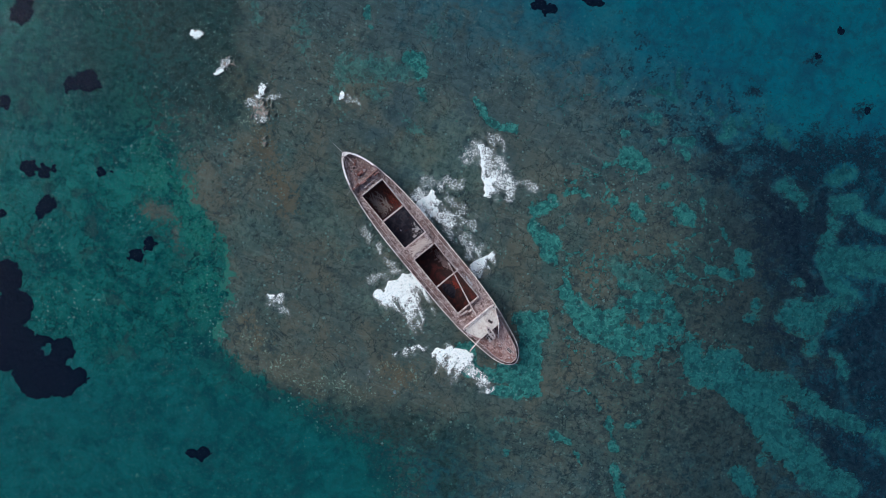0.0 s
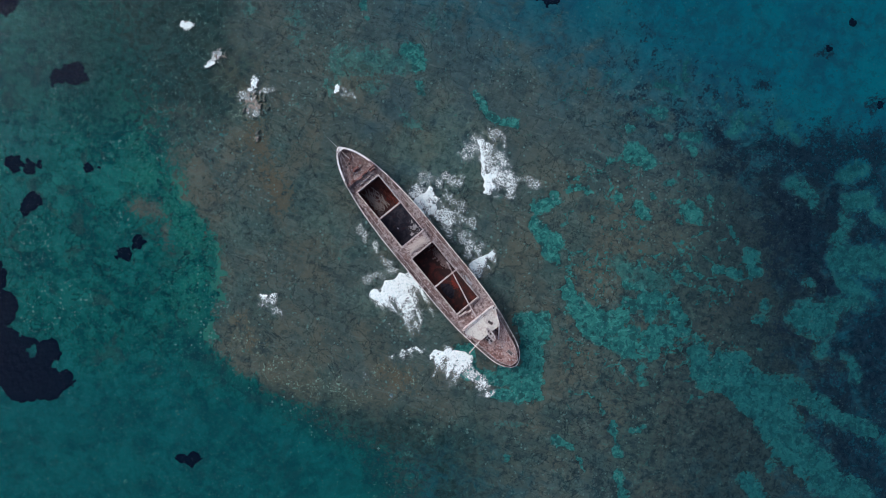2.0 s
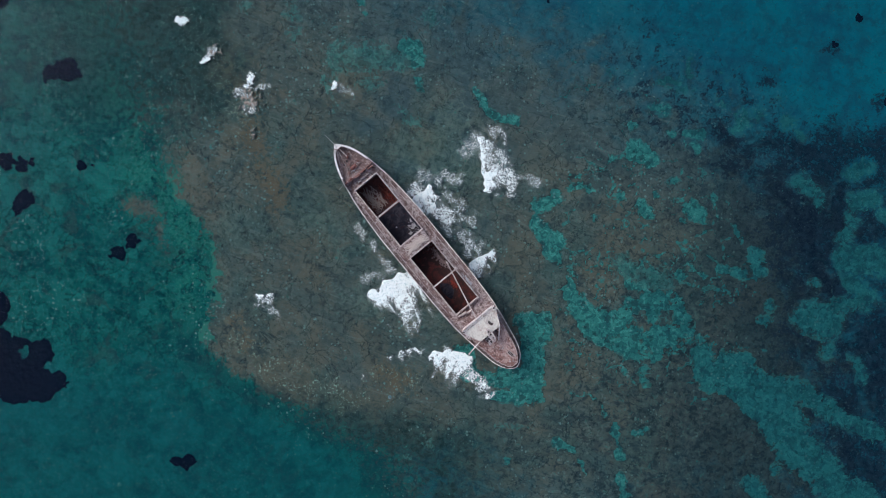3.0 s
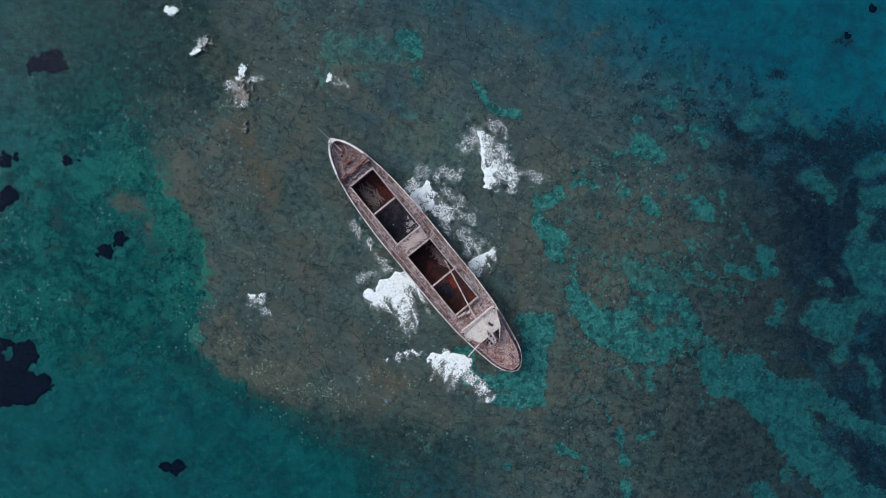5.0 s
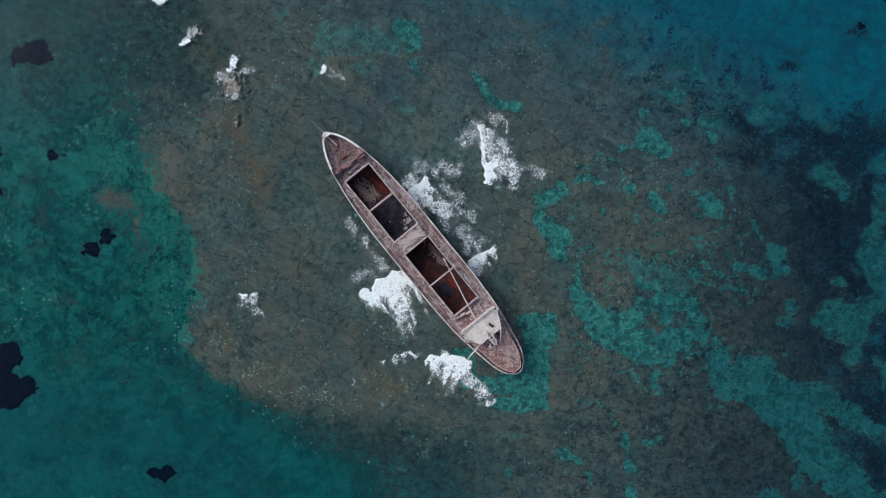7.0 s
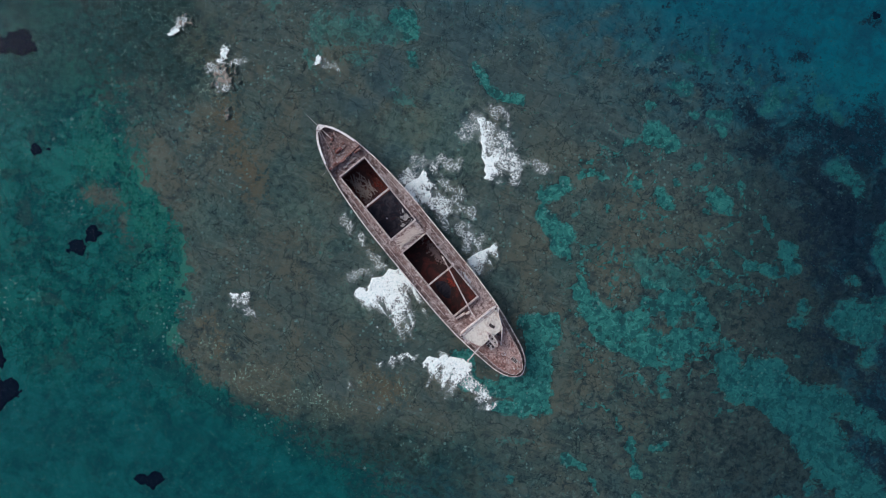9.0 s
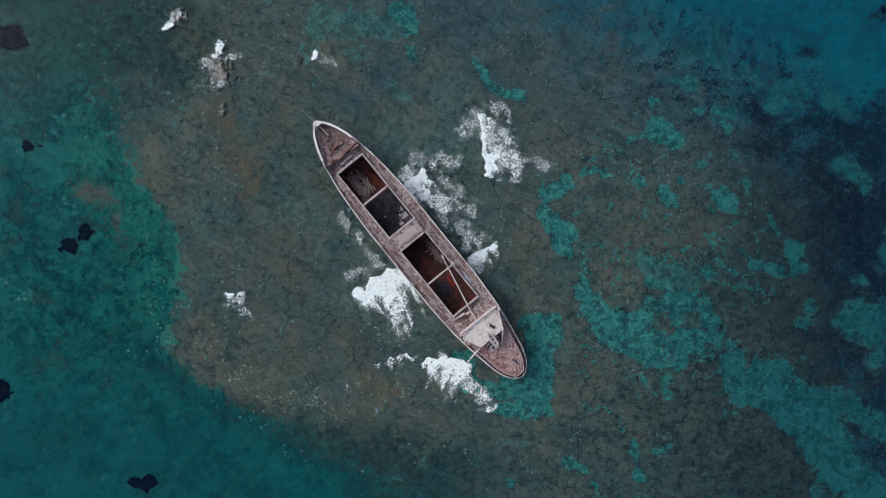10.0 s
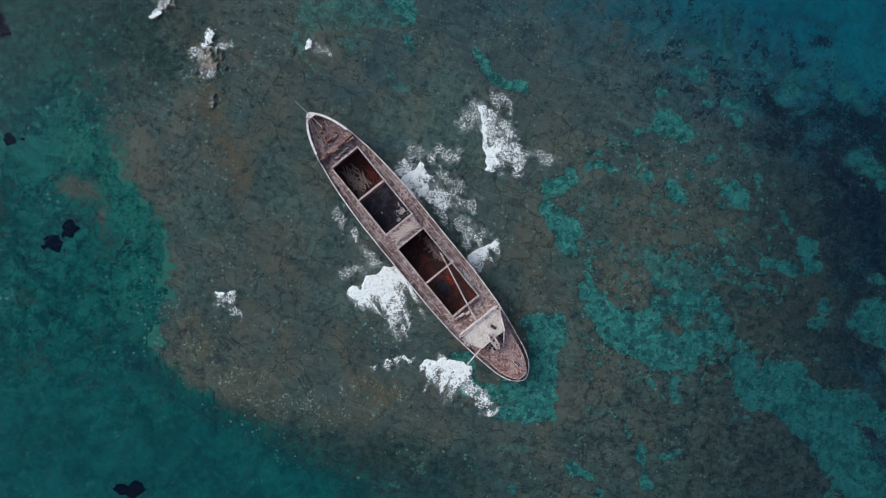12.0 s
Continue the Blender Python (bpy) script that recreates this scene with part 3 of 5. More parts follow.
lay("pale", -60.1, -4.7, -58.5, -19.1, 1.6)
lay("pale", -87.4, 64.4, -79.4, 53.2, 4.8)

LAGOON_Y = (-71.4, -63.0, -56.5, -52.5, -49.2, -45.2, -41.9, -38.7, -32.2, -25.7, -22.2, -19.3, -12.8, -4.7, 3.4, 6.6, 9.1, 14.7, 26.1, 39.0, 52.0, 61.7, 71.4)
LAGOON_X = (-6.3, -7.4, -11.6, -21.6, -29.7, -34.3, -42.7, -49.5, -59.2, -63.1, -64.1, -61.5, -61.1, -61.8, -62.1, -64.4, -67.6, -70.9, -74.7, -79.0, -85.1, -88.3, -92.6)


def blobs(x, y, size, seed):
    """Distance to the nearest of many scattered middles, in cell sizes."""
    rs = np.random.RandomState(seed)
    px, py, big = rs.rand(64, 64), rs.rand(64, 64), rs.rand(64, 64)
    u, v = x / size, y / size
    iu, iv = np.floor(u).astype(int), np.floor(v).astype(int)
    best = np.full(u.shape, 9.0)
    for a in (-1, 0, 1):
        for b in (-1, 0, 1):
            cu, cv = iu + a, iv + b
            k = (cu & 63, cv & 63)
            best = np.minimum(best, np.hypot(cu + px[k] - u, cv + py[k] - v) + 0.5 * big[k])
    return best


def bed(x, y):
    """Height and the shares of each kind of bed at x, y."""
    wx = x + 0.6 * fbm(x, y, 9, 3) + 0.8 * fbm(x, y, 2.6, 11, 3)
    wy = y + 0.6 * fbm(x, y, 9, 7) + 0.8 * fbm(x, y, 2.6, 17, 3)

    def near(kind, soft, rag=1.1):
        dist = np.full(x.shape, 99.0)
        for p in pockets[kind]:
            dist = np.minimum(dist, capsule(wx, wy, *p))
        return np.clip(0.5 - 0.5 * (dist + rag * fbm(x, y, 2.4 + 2.0 * rag / 1.1, 23, 4, 0.5)) / soft, 0, 1)

    border = np.interp(wy, LAGOON_Y, LAGOON_X) - wx + 3.4 * fbm(x, y, 6.0, 31, 4, 0.7)
    lagoon = np.clip(0.5 + border / (7.0 + 26.0 * step(12, 45, y) + 30.0 * step(-36, -54, y)), 0, 1)
    lagoon = lagoon * (1 - 0.75 * near("ridge", 3.0))
    rim = np.exp(-((border - 0.8) / 1.3) ** 2) * step(-0.3, 0.15, fbm(x, y, 7, 37, 3)) * step(28, 12, y) * step(-34, -22, y)
    smooth = step(-20, -48, y + 10 * fbm(x, y, 12, 39, 3)) * step(5, 20, border)
    slope = (wx + 3.9) * 0.46 + (wy - 70.9) * 0.89
    deep = np.maximum(step(-30.0, 30.0, slope + 7.0 * fbm(x, y, 9.0, 41, 5, 0.65)), 0.7 * step(80, 124, wx + 14 * fbm(x, y, 9.0, 43, 5, 0.6)))
    deep = deep * (1 - step(0.3, 0.8, lagoon))
    south = step(-42, -66, wy + 8 * fbm(x, y, 10.0, 47, 4)) * (0.2 + 0.2 * step(35, 5, x)) * (1 - step(0.3, 0.8, lagoon))
    deep = np.maximum(deep, south)
    gap = np.clip(near("gap", 2.2, 1.6), 0, 1)
    spots = step(0.0, 0.25, fbm(x, y, 4.5, 53, 5, 0.65)) * step(-26, -4, slope) * step(38, 8, slope) * step(25, 60, x)
    east = 0.82 * step(66, 106, wx + 0.25 * wy + 16 * fbm(x, y, 10.0, 55, 4, 0.6)) * step(44, 26, wy + 6 * fbm(x, y, 8, 57, 3))
    meadow = np.clip(np.maximum(np.maximum(near("meadow", 3.4, 3.2), 0.6 * spots), east) - 0.8 * gap, 0, 1)
    heads = step(0.62, 0.40, blobs(wx, wy, 5.0, 61) + 0.35 * fbm(x, y, 2.0, 63, 3)) * step(0, 40, x) * step(84, 74, x)
    small = step(0.50, 0.34, blobs(x, y, 2.3, 65) + 0.3 * fbm(x, y, 1.5, 66, 3))
    small = small * step(-0.1, 0.25, fbm(x, y, 9, 64, 3))
    lace = step(42, 52, x) * step(74, 66, x) * step(-34, -24, y) * step(0, -6, y)
    holes = np.maximum(heads * (0.35 + 0.65 * lace), (0.45 + 0.55 * lace) * small)
    sand = np.clip(0.08 + near("sand", 0.8 + 1.4 * step(70, 108, x), 0.7) - 0.85 * holes, 0, 1)
    open_reef = (1 - step(0.3, 0.8, lagoon)) * (1 - step(0.2, 0.5, meadow))
    run = veins(wx + 0.5 * wy, wy * 1.3, 8.0, 68) + 0.12 * fbm(x, y, 2.5, 67, 4, 0.6)
    flecks = 0.62 * step(0.12, 0.03, run) * step(-0.12, 0.15, fbm(x, y, 13, 69, 3)) * step(20, 40, x) * step(112, 88, x) * step(-62, -40, -np.abs(y - 4)) * open_reef
    fret = veins(wx, wy, 2.4, 60) + 0.25 * fbm(x, y, 1.3, 59, 3, 0.6)
    flecks = np.maximum(0.85 * flecks, 0.50 * step(0.22, 0.04, fret) * step(0.05, 0.3, fbm(x, y, 8, 58, 3)) * step(22, 34, x) * step(96, 80, x) * step(40, 28, np.abs(y + 4)) * open_reef)
    sand = np.clip(np.maximum(np.maximum(sand, flecks), gap * 0.95), 0, 1)
    faint = near("faint", 2.0, 2.0)
    ochre, pale = near("ochre", 3.0, 2.5), near("pale", 5.0, 3.0)
    umber = near("umber", 4.0, 3.0)
    grey = step(-0.2, 0.25, fbm(x, y, 16, 83, 4)) * step(-30, -20, x) * step(30, 12, x) * step(-2, 12, y) + 0.3 * step(0.1, 0.4, fbm(x, y, 18, 85, 4)) * step(-25, -40, y)
    grey = np.clip(np.maximum(grey, 0.8 * step(-36, -12, slope)), 0, 1)
    rugged = step(22, 40, wx) * (0.55 + 0.45 * step(10, -25, wy)) + step(-38, -50, wy) * 0.6
    dim = step(38, 98, wx - 0.25 * wy + 10 * fbm(x, y, 14, 87, 3))
    turf = np.exp(-((border - 7) / 7) ** 2) * step(-30, -12, y)
    north = step(-48, -66, wx + 8 * fbm(x, y, 12, 88, 3)) * step(22, 46, y + 8 * fbm(x, y, 14, 89, 3))
    north = north * (1 - 0.5 * step(14, 34, border))
    north = np.maximum(north, 0.9 * step(-41, -54, wy + 0.15 * wx + 5 * fbm(x, y, 9, 86, 4)) * step(32, 0, x) * (1 - 0.85 * step(0.3, 0.8, lagoon)))
    drop = np.exp(-((border - 7) / 6) ** 2) * step(-12, -32, y)
    fleck = step(-30, -5, border) * step(10, 30, y) + 0.3 * step(25, 45, wx) + 0.35 * step(40, 55, wy) * step(-50, -40, wx)
    z = -0.9 + 0.25 * fbm(x, y, 8, 71) + 0.26 * fbm(x, y, 2.0, 73, 3)
    z = z - 1.1 * lagoon - 1.4 * deep - 0.5 * sand + 0.5 * meadow + 0.3 * ochre
    z = np.minimum(z, -0.35)
    return z, dict(lagoon=lagoon, deep=deep, meadow=meadow, sand=sand, ochre=ochre, pale=pale, rim=rim, smooth=smooth, faint=faint, grey=grey, dim=dim, umber=umber, drop=drop, turf=turf, north=north, rugged=np.clip(rugged, 0, 1), fleck=np.clip(fleck, 0, 1))


xs, ys = spread(0.42, 134, 2600), spread(0.42, 78, 2600)
gx, gy = np.meshgrid(xs, ys)
height, shares = bed(gx, gy)
sea_bed = new("ground", sheet_mesh("ground", xs, ys, height, shares))
sea_bed.data.materials.append(M["bed"])
tagged(sea_bed, "brown coral reef flat with teal sand channels under clear water", "sea bed", kind="structure")

wxs, wys = spread(1.2, 134, 2600), spread(1.2, 78, 2600)
ux, uy = np.meshgrid(wxs, wys)
waves = 0.05 * fbm(ux * 0.8 + uy * 0.6, (uy * 0.8 - ux * 0.6) * 2, 9, 81, 4)
water = new("water", sheet_mesh("water", wxs, wys, waves, {}))
water.data.materials.append(M["water"])
tagged(water, "clear shallow tropical sea with small ripples", "water", kind="structure")


def bed_height(x, y):
    a = np.array([[float(x)]]), np.array([[float(y)]])
    return float(bed(*a)[0][0, 0])


def field(x0, y0, x1, y1, gap):
    a, b = np.arange(x0, x1 + gap, gap), np.arange(y0, y1 + gap, gap)
    return (a, b, *np.meshgrid(a, b))


def seagrass(label, lobes, holes=()):
    """A dark bed of seagrass with a ragged edge, made of overlapping lobes."""
    x0, x1 = min(a - r for a, b, r in lobes) - 3, max(a + r for a, b, r in lobes) + 3
    y0, y1 = min(b - r for a, b, r in lobes) - 3, max(b + r for a, b, r in lobes) + 3
    lobes, holes = [[(1.010 * p, 1.010 * q, r) for p, q, r in group] for group in (lobes, holes)]
    a, b, x, y = field(x0, y0, x1, y1, 0.22)
    ex = x + 1.3 * fbm(x, y, 2.4, 91, 4, 0.6)
    ey = y + 1.3 * fbm(x, y, 2.4, 95, 4, 0.6)
    dist = np.full(x.shape, 99.0)
    for cx, cy, r in lobes:
        dist = np.minimum(dist, np.hypot(ex - cx, ey - cy) - r)
    for cx, cy, r in holes:
        dist = np.maximum(dist, r - np.hypot(ex - cx, ey - cy))
    base, _ = bed(x, y)
    tuft = 0.35 * step(0.2, -0.8, dist) * (1 + 0.4 * fbm(x, y, 1.2, 97, 2)) - 0.06
    keep = (dist[:-1, :-1] < 0.05) & (dist[1:, 1:] < 0.05) | ((dist[:-1, :-1] + dist[1:, 1:] + dist[1:, :-1] + dist[:-1, 1:]) < 0.0)
    ob = new("seagrass_patch", sheet_mesh("seagrass_patch", a, b, np.minimum(base + tuft, -0.2), {}, keep))
    ob.data.materials.append(M["weed"])
    return tagged(ob, label, "seagrass", "seagrass patches", "stuff")


seagrass("large dark lobed seagrass bed with a small sandy hole", [(-124.7, -7.9, 5.1), (-122.0, -16.7, 5.5), (-124.4, -27.2, 7.7), (-113.9, -33.6, 9.0), (-119.6, -27.2, 4.8), (-108.8, -28.8, 4.0), (-104.3, -36.5, 2.9), (-108.3, -38.4, 3.9), (-116.4, -39.2, 3.5)], [(-112.8, -28.4, 1.3), (-105.5, -32.6, 1.5)])
seagrass("dark oval seagrass patch on the teal lagoon floor", [(-105.9, 47.1, 2.6), (-101.6, 48.1, 3.2), (-99.0, 46.4, 1.8), (-103.5, 49.2, 1.3)])
seagrass("dark seagrass patch in three joined lobes", [(-117.6, 23.1, 2.4), (-113.5, 22.3, 1.9), (-110.6, 22.7, 1.0)])
seagrass("small dark seagrass tuft on the lagoon floor", [(-97.6, 22.0, 1.4), (-94.0, 22.2, 0.6)])
seagrass("dark rounded seagrass patch on the lagoon floor", [(-113.1, 13.0, 2.4), (-114.4, 10.8, 1.9), (-111.1, 12.7, 1.3)])
seagrass("dark slanting seagrass patch near the reef edge", [(-83.6, 1.1, 2.1), (-87.1, -1.8, 2.1), (-89.4, -2.4, 0.8)])
seagrass("small dark seagrass patch on pale teal lagoon floor", [(-71.7, -58.2, 1.6), (-68.9, -58.3, 1.9), (-66.9, -57.7, 0.8)])
seagrass("dark seagrass patch at the lagoon's outer side", [(-124.7, 41.9, 2.2)])
seagrass("dark seagrass patch with two lobes", [(-120.2, 67.3, 3.2), (-119.3, 70.6, 2.9)])
seagrass("small dark seagrass tuft at the lagoon's outer side", [(-126.0, 10.1, 1.4)])
seagrass("dark ragged seagrass patch on the deep slope", [(27.5, 69.6, 2.2), (30.7, 68.6, 1.6), (29.3, 67.7, 1.3)])
seagrass("dark seagrass patch on the deep slope", [(41.9, 70.9, 1.9), (44.4, 70.4, 1.3)])
seagrass("tiny dark seagrass tuft on the deep slope", [(107.0, 54.8, 0.8)])
seagrass("tiny dark seagrass tuft on blue deep slope", [(120.7, 39.5, 1.2)])
seagrass("tiny dark seagrass tuft on the deep slope", [(113.5, 62.0, 1.2)])


def reef_rock(label, cx, cy, sx, sy, top, seed):
    """A low lumpy rock that breaks the surface."""
    a, b, x, y = field(cx - sx * 1.4, cy - sy * 1.4, cx + sx * 1.4, cy + sy * 1.4, 0.2)
    q = np.hypot((x - cx) / sx, (y - cy) / sy) + 0.95 * fbm(x, y, 1.5, seed, 5, 0.7)
    z = -1.1 + (1.1 + 0.6 * top) * step(1.05, 0.45, q) * (1 + 0.35 * fbm(x, y, 0.8, seed + 9, 3, 0.6))
    keep = q[:-1, :-1] < 1.05
    ob = new("reef_rock", sheet_mesh("reef_rock", a, b, z, {}, keep))
    ob.data.materials.append(M["rock"])
    return tagged(ob, label, "rock", "awash rocks on the reef crest")


reef_rock("ochre-brown reef rock awash among foam", -51.6, 39.6, 3.4, 4.2, 0.16, 101)
reef_rock("ochre-brown reef rock just breaking the surface", -60.8, 52.8, 2.2, 1.8, 0.16, 111)
reef_rock("small ochre reef rock just breaking the surface", -51.0, 30.6, 1.3, 1.9, 0.12, 121)
reef_rock("low brown reef rock awash with foam", -70.0, 61.5, 1.4, 1.0, 0.02, 141)
reef_rock("pale lone boulder on the reef flat", -13.8, -40.9, 0.5, 0.5, 0.05, 151).data.materials[0] = M["scrap"]


def foam(label, strokes, seed, fronts=()):
    """Foam on the water. Strokes (x1, y1, x2, y2, reach, density) lie dense along a line and tear into a net
    further out; fronts (x1, y1, x2, y2, tail, density) break sharply and trail a net off to their right."""
    spans = [(*p[:4], p[4]) for p in (*strokes, *fronts)]
    x0, x1 = min(min(p[0], p[2]) - p[4] for p in spans) - 1, max(max(p[0], p[2]) + p[4] for p in spans) + 1
    y0, y1 = min(min(p[1], p[3]) - p[4] for p in spans) - 1, max(max(p[1], p[3]) + p[4] for p in spans) + 1
    a, b, x, y = field(x0, y0, x1, y1, 0.1)
    ex, ey = x + 1.1 * fbm(x, y, 2.2, seed, 4, 0.6), y + 1.1 * fbm(x, y, 2.2, seed + 5, 4, 0.6)
    full = np.zeros(x.shape)
    for p in strokes:
        away = capsule(ex, ey, *p[:4], 0.0) / p[4]
        full = np.maximum(full, p[5] * step(1.0, 0.3, away + 0.4 * fbm(x, y, 3.0, seed + 9, 3, 0.6)))
    for ax, ay, bx, by, tail, dens in fronts:
        long = math.hypot(bx - ax, by - ay)
        ux, uy = (bx - ax) / long, (by - ay) / long
        u = (ex - ax) * ux + (ey - ay) * uy
        v = (x - ax) * uy - (y - ay) * ux + 1.1 * blobs(x, y, 2.2, seed + 61) - 0.6 + 1.6 * fbm(x, y, 6.0, seed + 63, 2)
        run = np.clip(v / (tail * (0.8 + 0.7 * fbm(x * ux + y * uy, x * 0 + 3.0, 2.2, seed + 65, 3))), 0, 1)
        ends = step(-1.2, 0.8, u) * step(long + 1.2, long - 0.8, u)
        full = np.maximum(full, dens * step(-0.25, 0.2, v) * ends * (1 - run) ** 0.8 * (1 + 0.55 * fbm(x, y, 2.2, seed + 67, 4, 0.6)))
    vx, vy = x + 0.5 * fbm(x, y, 1.1, seed + 13, 3), y + 0.5 * fbm(x, y, 1.1, seed + 17, 3)
    net = np.minimum(veins(vx, vy, 0.78, seed + 27), 0.9 * veins(vx, vy, 0.42, seed + 28) + 0.05)
    patchy = step(-0.30, 0.10, fbm(x, y, 3.4, seed + 41, 3, 0.6) + 1.1 * (full - 0.40))
    width = 0.02 + 0.34 * np.clip(full - 0.12, 0, 2) ** 1.2 + 0.10 * np.clip(full, 0, 1) * fbm(x, y, 3.0, seed + 31, 3)
    strands = step(0.07, -0.03, net - width) * np.clip(0.40 + 0.65 * full, 0, 1) * step(0.03, 0.2, full) * patchy
    puff = blobs(x + 0.35 * fbm(x, y, 0.8, seed + 45, 3), y + 0.35 * fbm(x, y, 0.8, seed + 47, 3), 0.75, seed + 49)
    puff = np.minimum(puff, 0.12 + 0.9 * blobs(x, y, 0.42, seed + 51)) + 0.25 * fbm(x, y, 1.4, seed + 55, 3)
    core = step(0.0, 0.28, 1.25 * full - 0.42 - 0.62 * puff + 0.30 * fbm(x, y, 2.0, seed + 53, 3, 0.6))
    milky = 0.14 * step(0.30, 0.75, full + 0.25 * fbm(x, y, 2.0, seed + 51, 3))
    cover = np.maximum(np.maximum(strands, core), milky)
    z = 0.06 + 0.20 * np.clip(full, 0, 1.2) * cover * np.clip(1.0 - puff, 0, 1)
    keep = (cover[:-1, :-1] + cover[1:, 1:] + cover[1:, :-1] + cover[:-1, 1:]) > 0.08
    ob = new("sea_foam", sheet_mesh("sea_foam", a, b, z, {"cover": cover}, keep))
    ob.data.materials.append(M["foam"])
    return tagged(ob, label, "foam", "foam on the water", "stuff")


foam("broad white breaking foam torn into lace", [(13.5, 26.0, 17.5, 18.0, 5.5, 0.58), (17.0, 20.0, 26.0, 17.5, 2.6, 0.40), (7.5, 27.0, 15.0, 31.0, 4.6, 0.42)], 201, [(12.2, 14.8, 11.0, 22.4, 8.0, 1.15), (11.4, 21.6, 9.6, 29.0, 5.5, 0.95)])
foam("white foam washing along the wreck's side", [(-6.5, 15.0, 1.5, 8.0, 3.6, 0.66), (1.0, 8.5, 9.5, -2.0, 4.4, 0.44), (-5.0, 19.0, 4.0, 18.0, 3.5, 0.40), (3.0, 13.0, 8.0, 7.0, 3.8, 0.36)], 211, [(-7.8, 12.6, -3.4, 16.6, 12.0, 1.15)])
foam("small white wave crest beside the wreck", [(8.0, -7.5, 11.0, -6.0, 2.6, 0.5)], 221, [(7.6, -5.0, 14.2, -1.6, 7.5, 1.05)])
foam("dense white foam patch with a scalloped edge and lacy tail", [(-20.5, -9.0, -14.0, -7.0, 2.5, 0.36)], 231, [(-19.3, -13.0, -14.5, -9.4, 15.0, 1.2), (-15.2, -9.6, -7.6, -6.0, 19.0, 1.15)])
foam("foam boiling under the wreck's stern", [(7.0, -34.0, 12.5, -38.5, 3.2, 0.58)], 241, [(-3.4, -29.6, 2.2, -26.8, 7.0, 1.05), (1.6, -26.8, 8.6, -30.2, 13.0, 1.15)])
foam("short curling white crest on the reef flat", [(-24.0, -36.0, -19.0, -34.4, 1.2, 0.30)], 251, [(-14.5, -29.8, -10.0, -28.9, 3.0, 0.62), (-9.0, -28.9, -5.0, -27.8, 3.5, 0.72)])
foam("thin lacy foam patch on the reef flat", [(-46.5, -15.5, -43.5, -19.0, 1.8, 0.42)], 261, [(-49.8, -13.0, -45.8, -13.0, 5.5, 0.90)])
foam("foam over rocks on the reef crest", [(-52.0, 43.5, -51.0, 46.0, 1.5, 0.8), (-54.0, 42.0, -51.5, 37.0, 2.6, 0.46), (-49.5, 43.0, -46.5, 43.5, 1.4, 0.42)], 271)
foam("small foam patch over a rock awash", [(-63.6, 51.0, -61.5, 53.5, 1.7, 0.60), (-64.5, 50.3, -63.0, 50.8, 0.9, 1.0)], 281)
foam("small foam patch over a rock awash", [(-70.8, 61.4, -69.5, 61.0, 1.7, 0.95)], 291)
foam("tiny white crest off the bow", [(-29.5, 43.3, -28.3, 44.3, 0.9, 0.95), (-27.5, 43.0, -24.0, 41.5, 1.6, 0.32)], 301)
foam("lacy foam along the wreck's side", [(-22.0, 5.0, -13.0, -7.0, 2.2, 0.38)], 311)

# ---------------------------------------------------------------- building tools
def part(name, bm, material, parent, label=""):
    """Links a bmesh as one mesh object under a thing or a part."""
    me = bpy.data.meshes.new(name)
    bmesh.ops.recalc_face_normals(bm, faces=bm.faces)
    bm.to_mesh(me)
    bm.free()
    me.materials.append(M[material])
    ob = new(name, me)
    ob.parent = parent
    return tagged(ob, label)


def block(x, y, z, sx, sy, sz, turn=0.0, bevel=0.03, tilt=0.0, bm=None):
    """A box with slightly rounded edges: middle, size, turn about z and tilt about its y, in degrees."""
    bm = bm or bmesh.new()
    tmp = bmesh.new()
    bmesh.ops.create_cube(tmp, size=1.0, matrix=Matrix.Diagonal((sx, sy, sz, 1)))
    if bevel:
        bmesh.ops.bevel(tmp, geom=tmp.edges[:], offset=min(bevel, 0.3 * min(sx, sy, sz)), segments=1, affect="EDGES")
    tmp.transform(pose(x, y, z, 0, tilt, turn))
    join(bm, tmp)
    return bm


def join(bm, tmp):
    me = bpy.data.meshes.new("tmp")
    tmp.to_mesh(me)
    bm.from_mesh(me)
    bpy.data.meshes.remove(me)
    tmp.free()


def rod(p, q, r, r2=None, sides=10, bm=None):
    """A round bar from p to q."""
    bm = bm or bmesh.new()
    p, q = Vector(p), Vector(q)
    tmp = bmesh.new()
    bmesh.ops.create_cone(tmp, cap_ends=True, segments=sides, radius1=r, radius2=r if r2 is None else r2, depth=(q - p).length)
    tmp.transform(Matrix.Translation((p + q) / 2) @ (q - p).to_track_quat("Z", "Y").to_matrix().to_4x4())
    join(bm, tmp)
    return bm


def slab(outline, z0, z1, bevel=0.0):
    """A plate of the given outline (x, y) from z0 up to z1."""
    bm = bmesh.new()
    vs = [bm.verts.new((x, y, z0)) for x, y in outline]
    f = bm.faces.new(vs)
    up = bmesh.ops.extrude_face_region(bm, geom=[f])
    bmesh.ops.translate(bm, vec=(0, 0, z1 - z0), verts=[v for v in up["geom"] if isinstance(v, bmesh.types.BMVert)])
    if bevel:
        bmesh.ops.bevel(bm, geom=[e for e in bm.edges if min(v.co.z for v in e.verts) > z1 - 1e-4], offset=bevel, segments=2, affect="EDGES")
    return bm


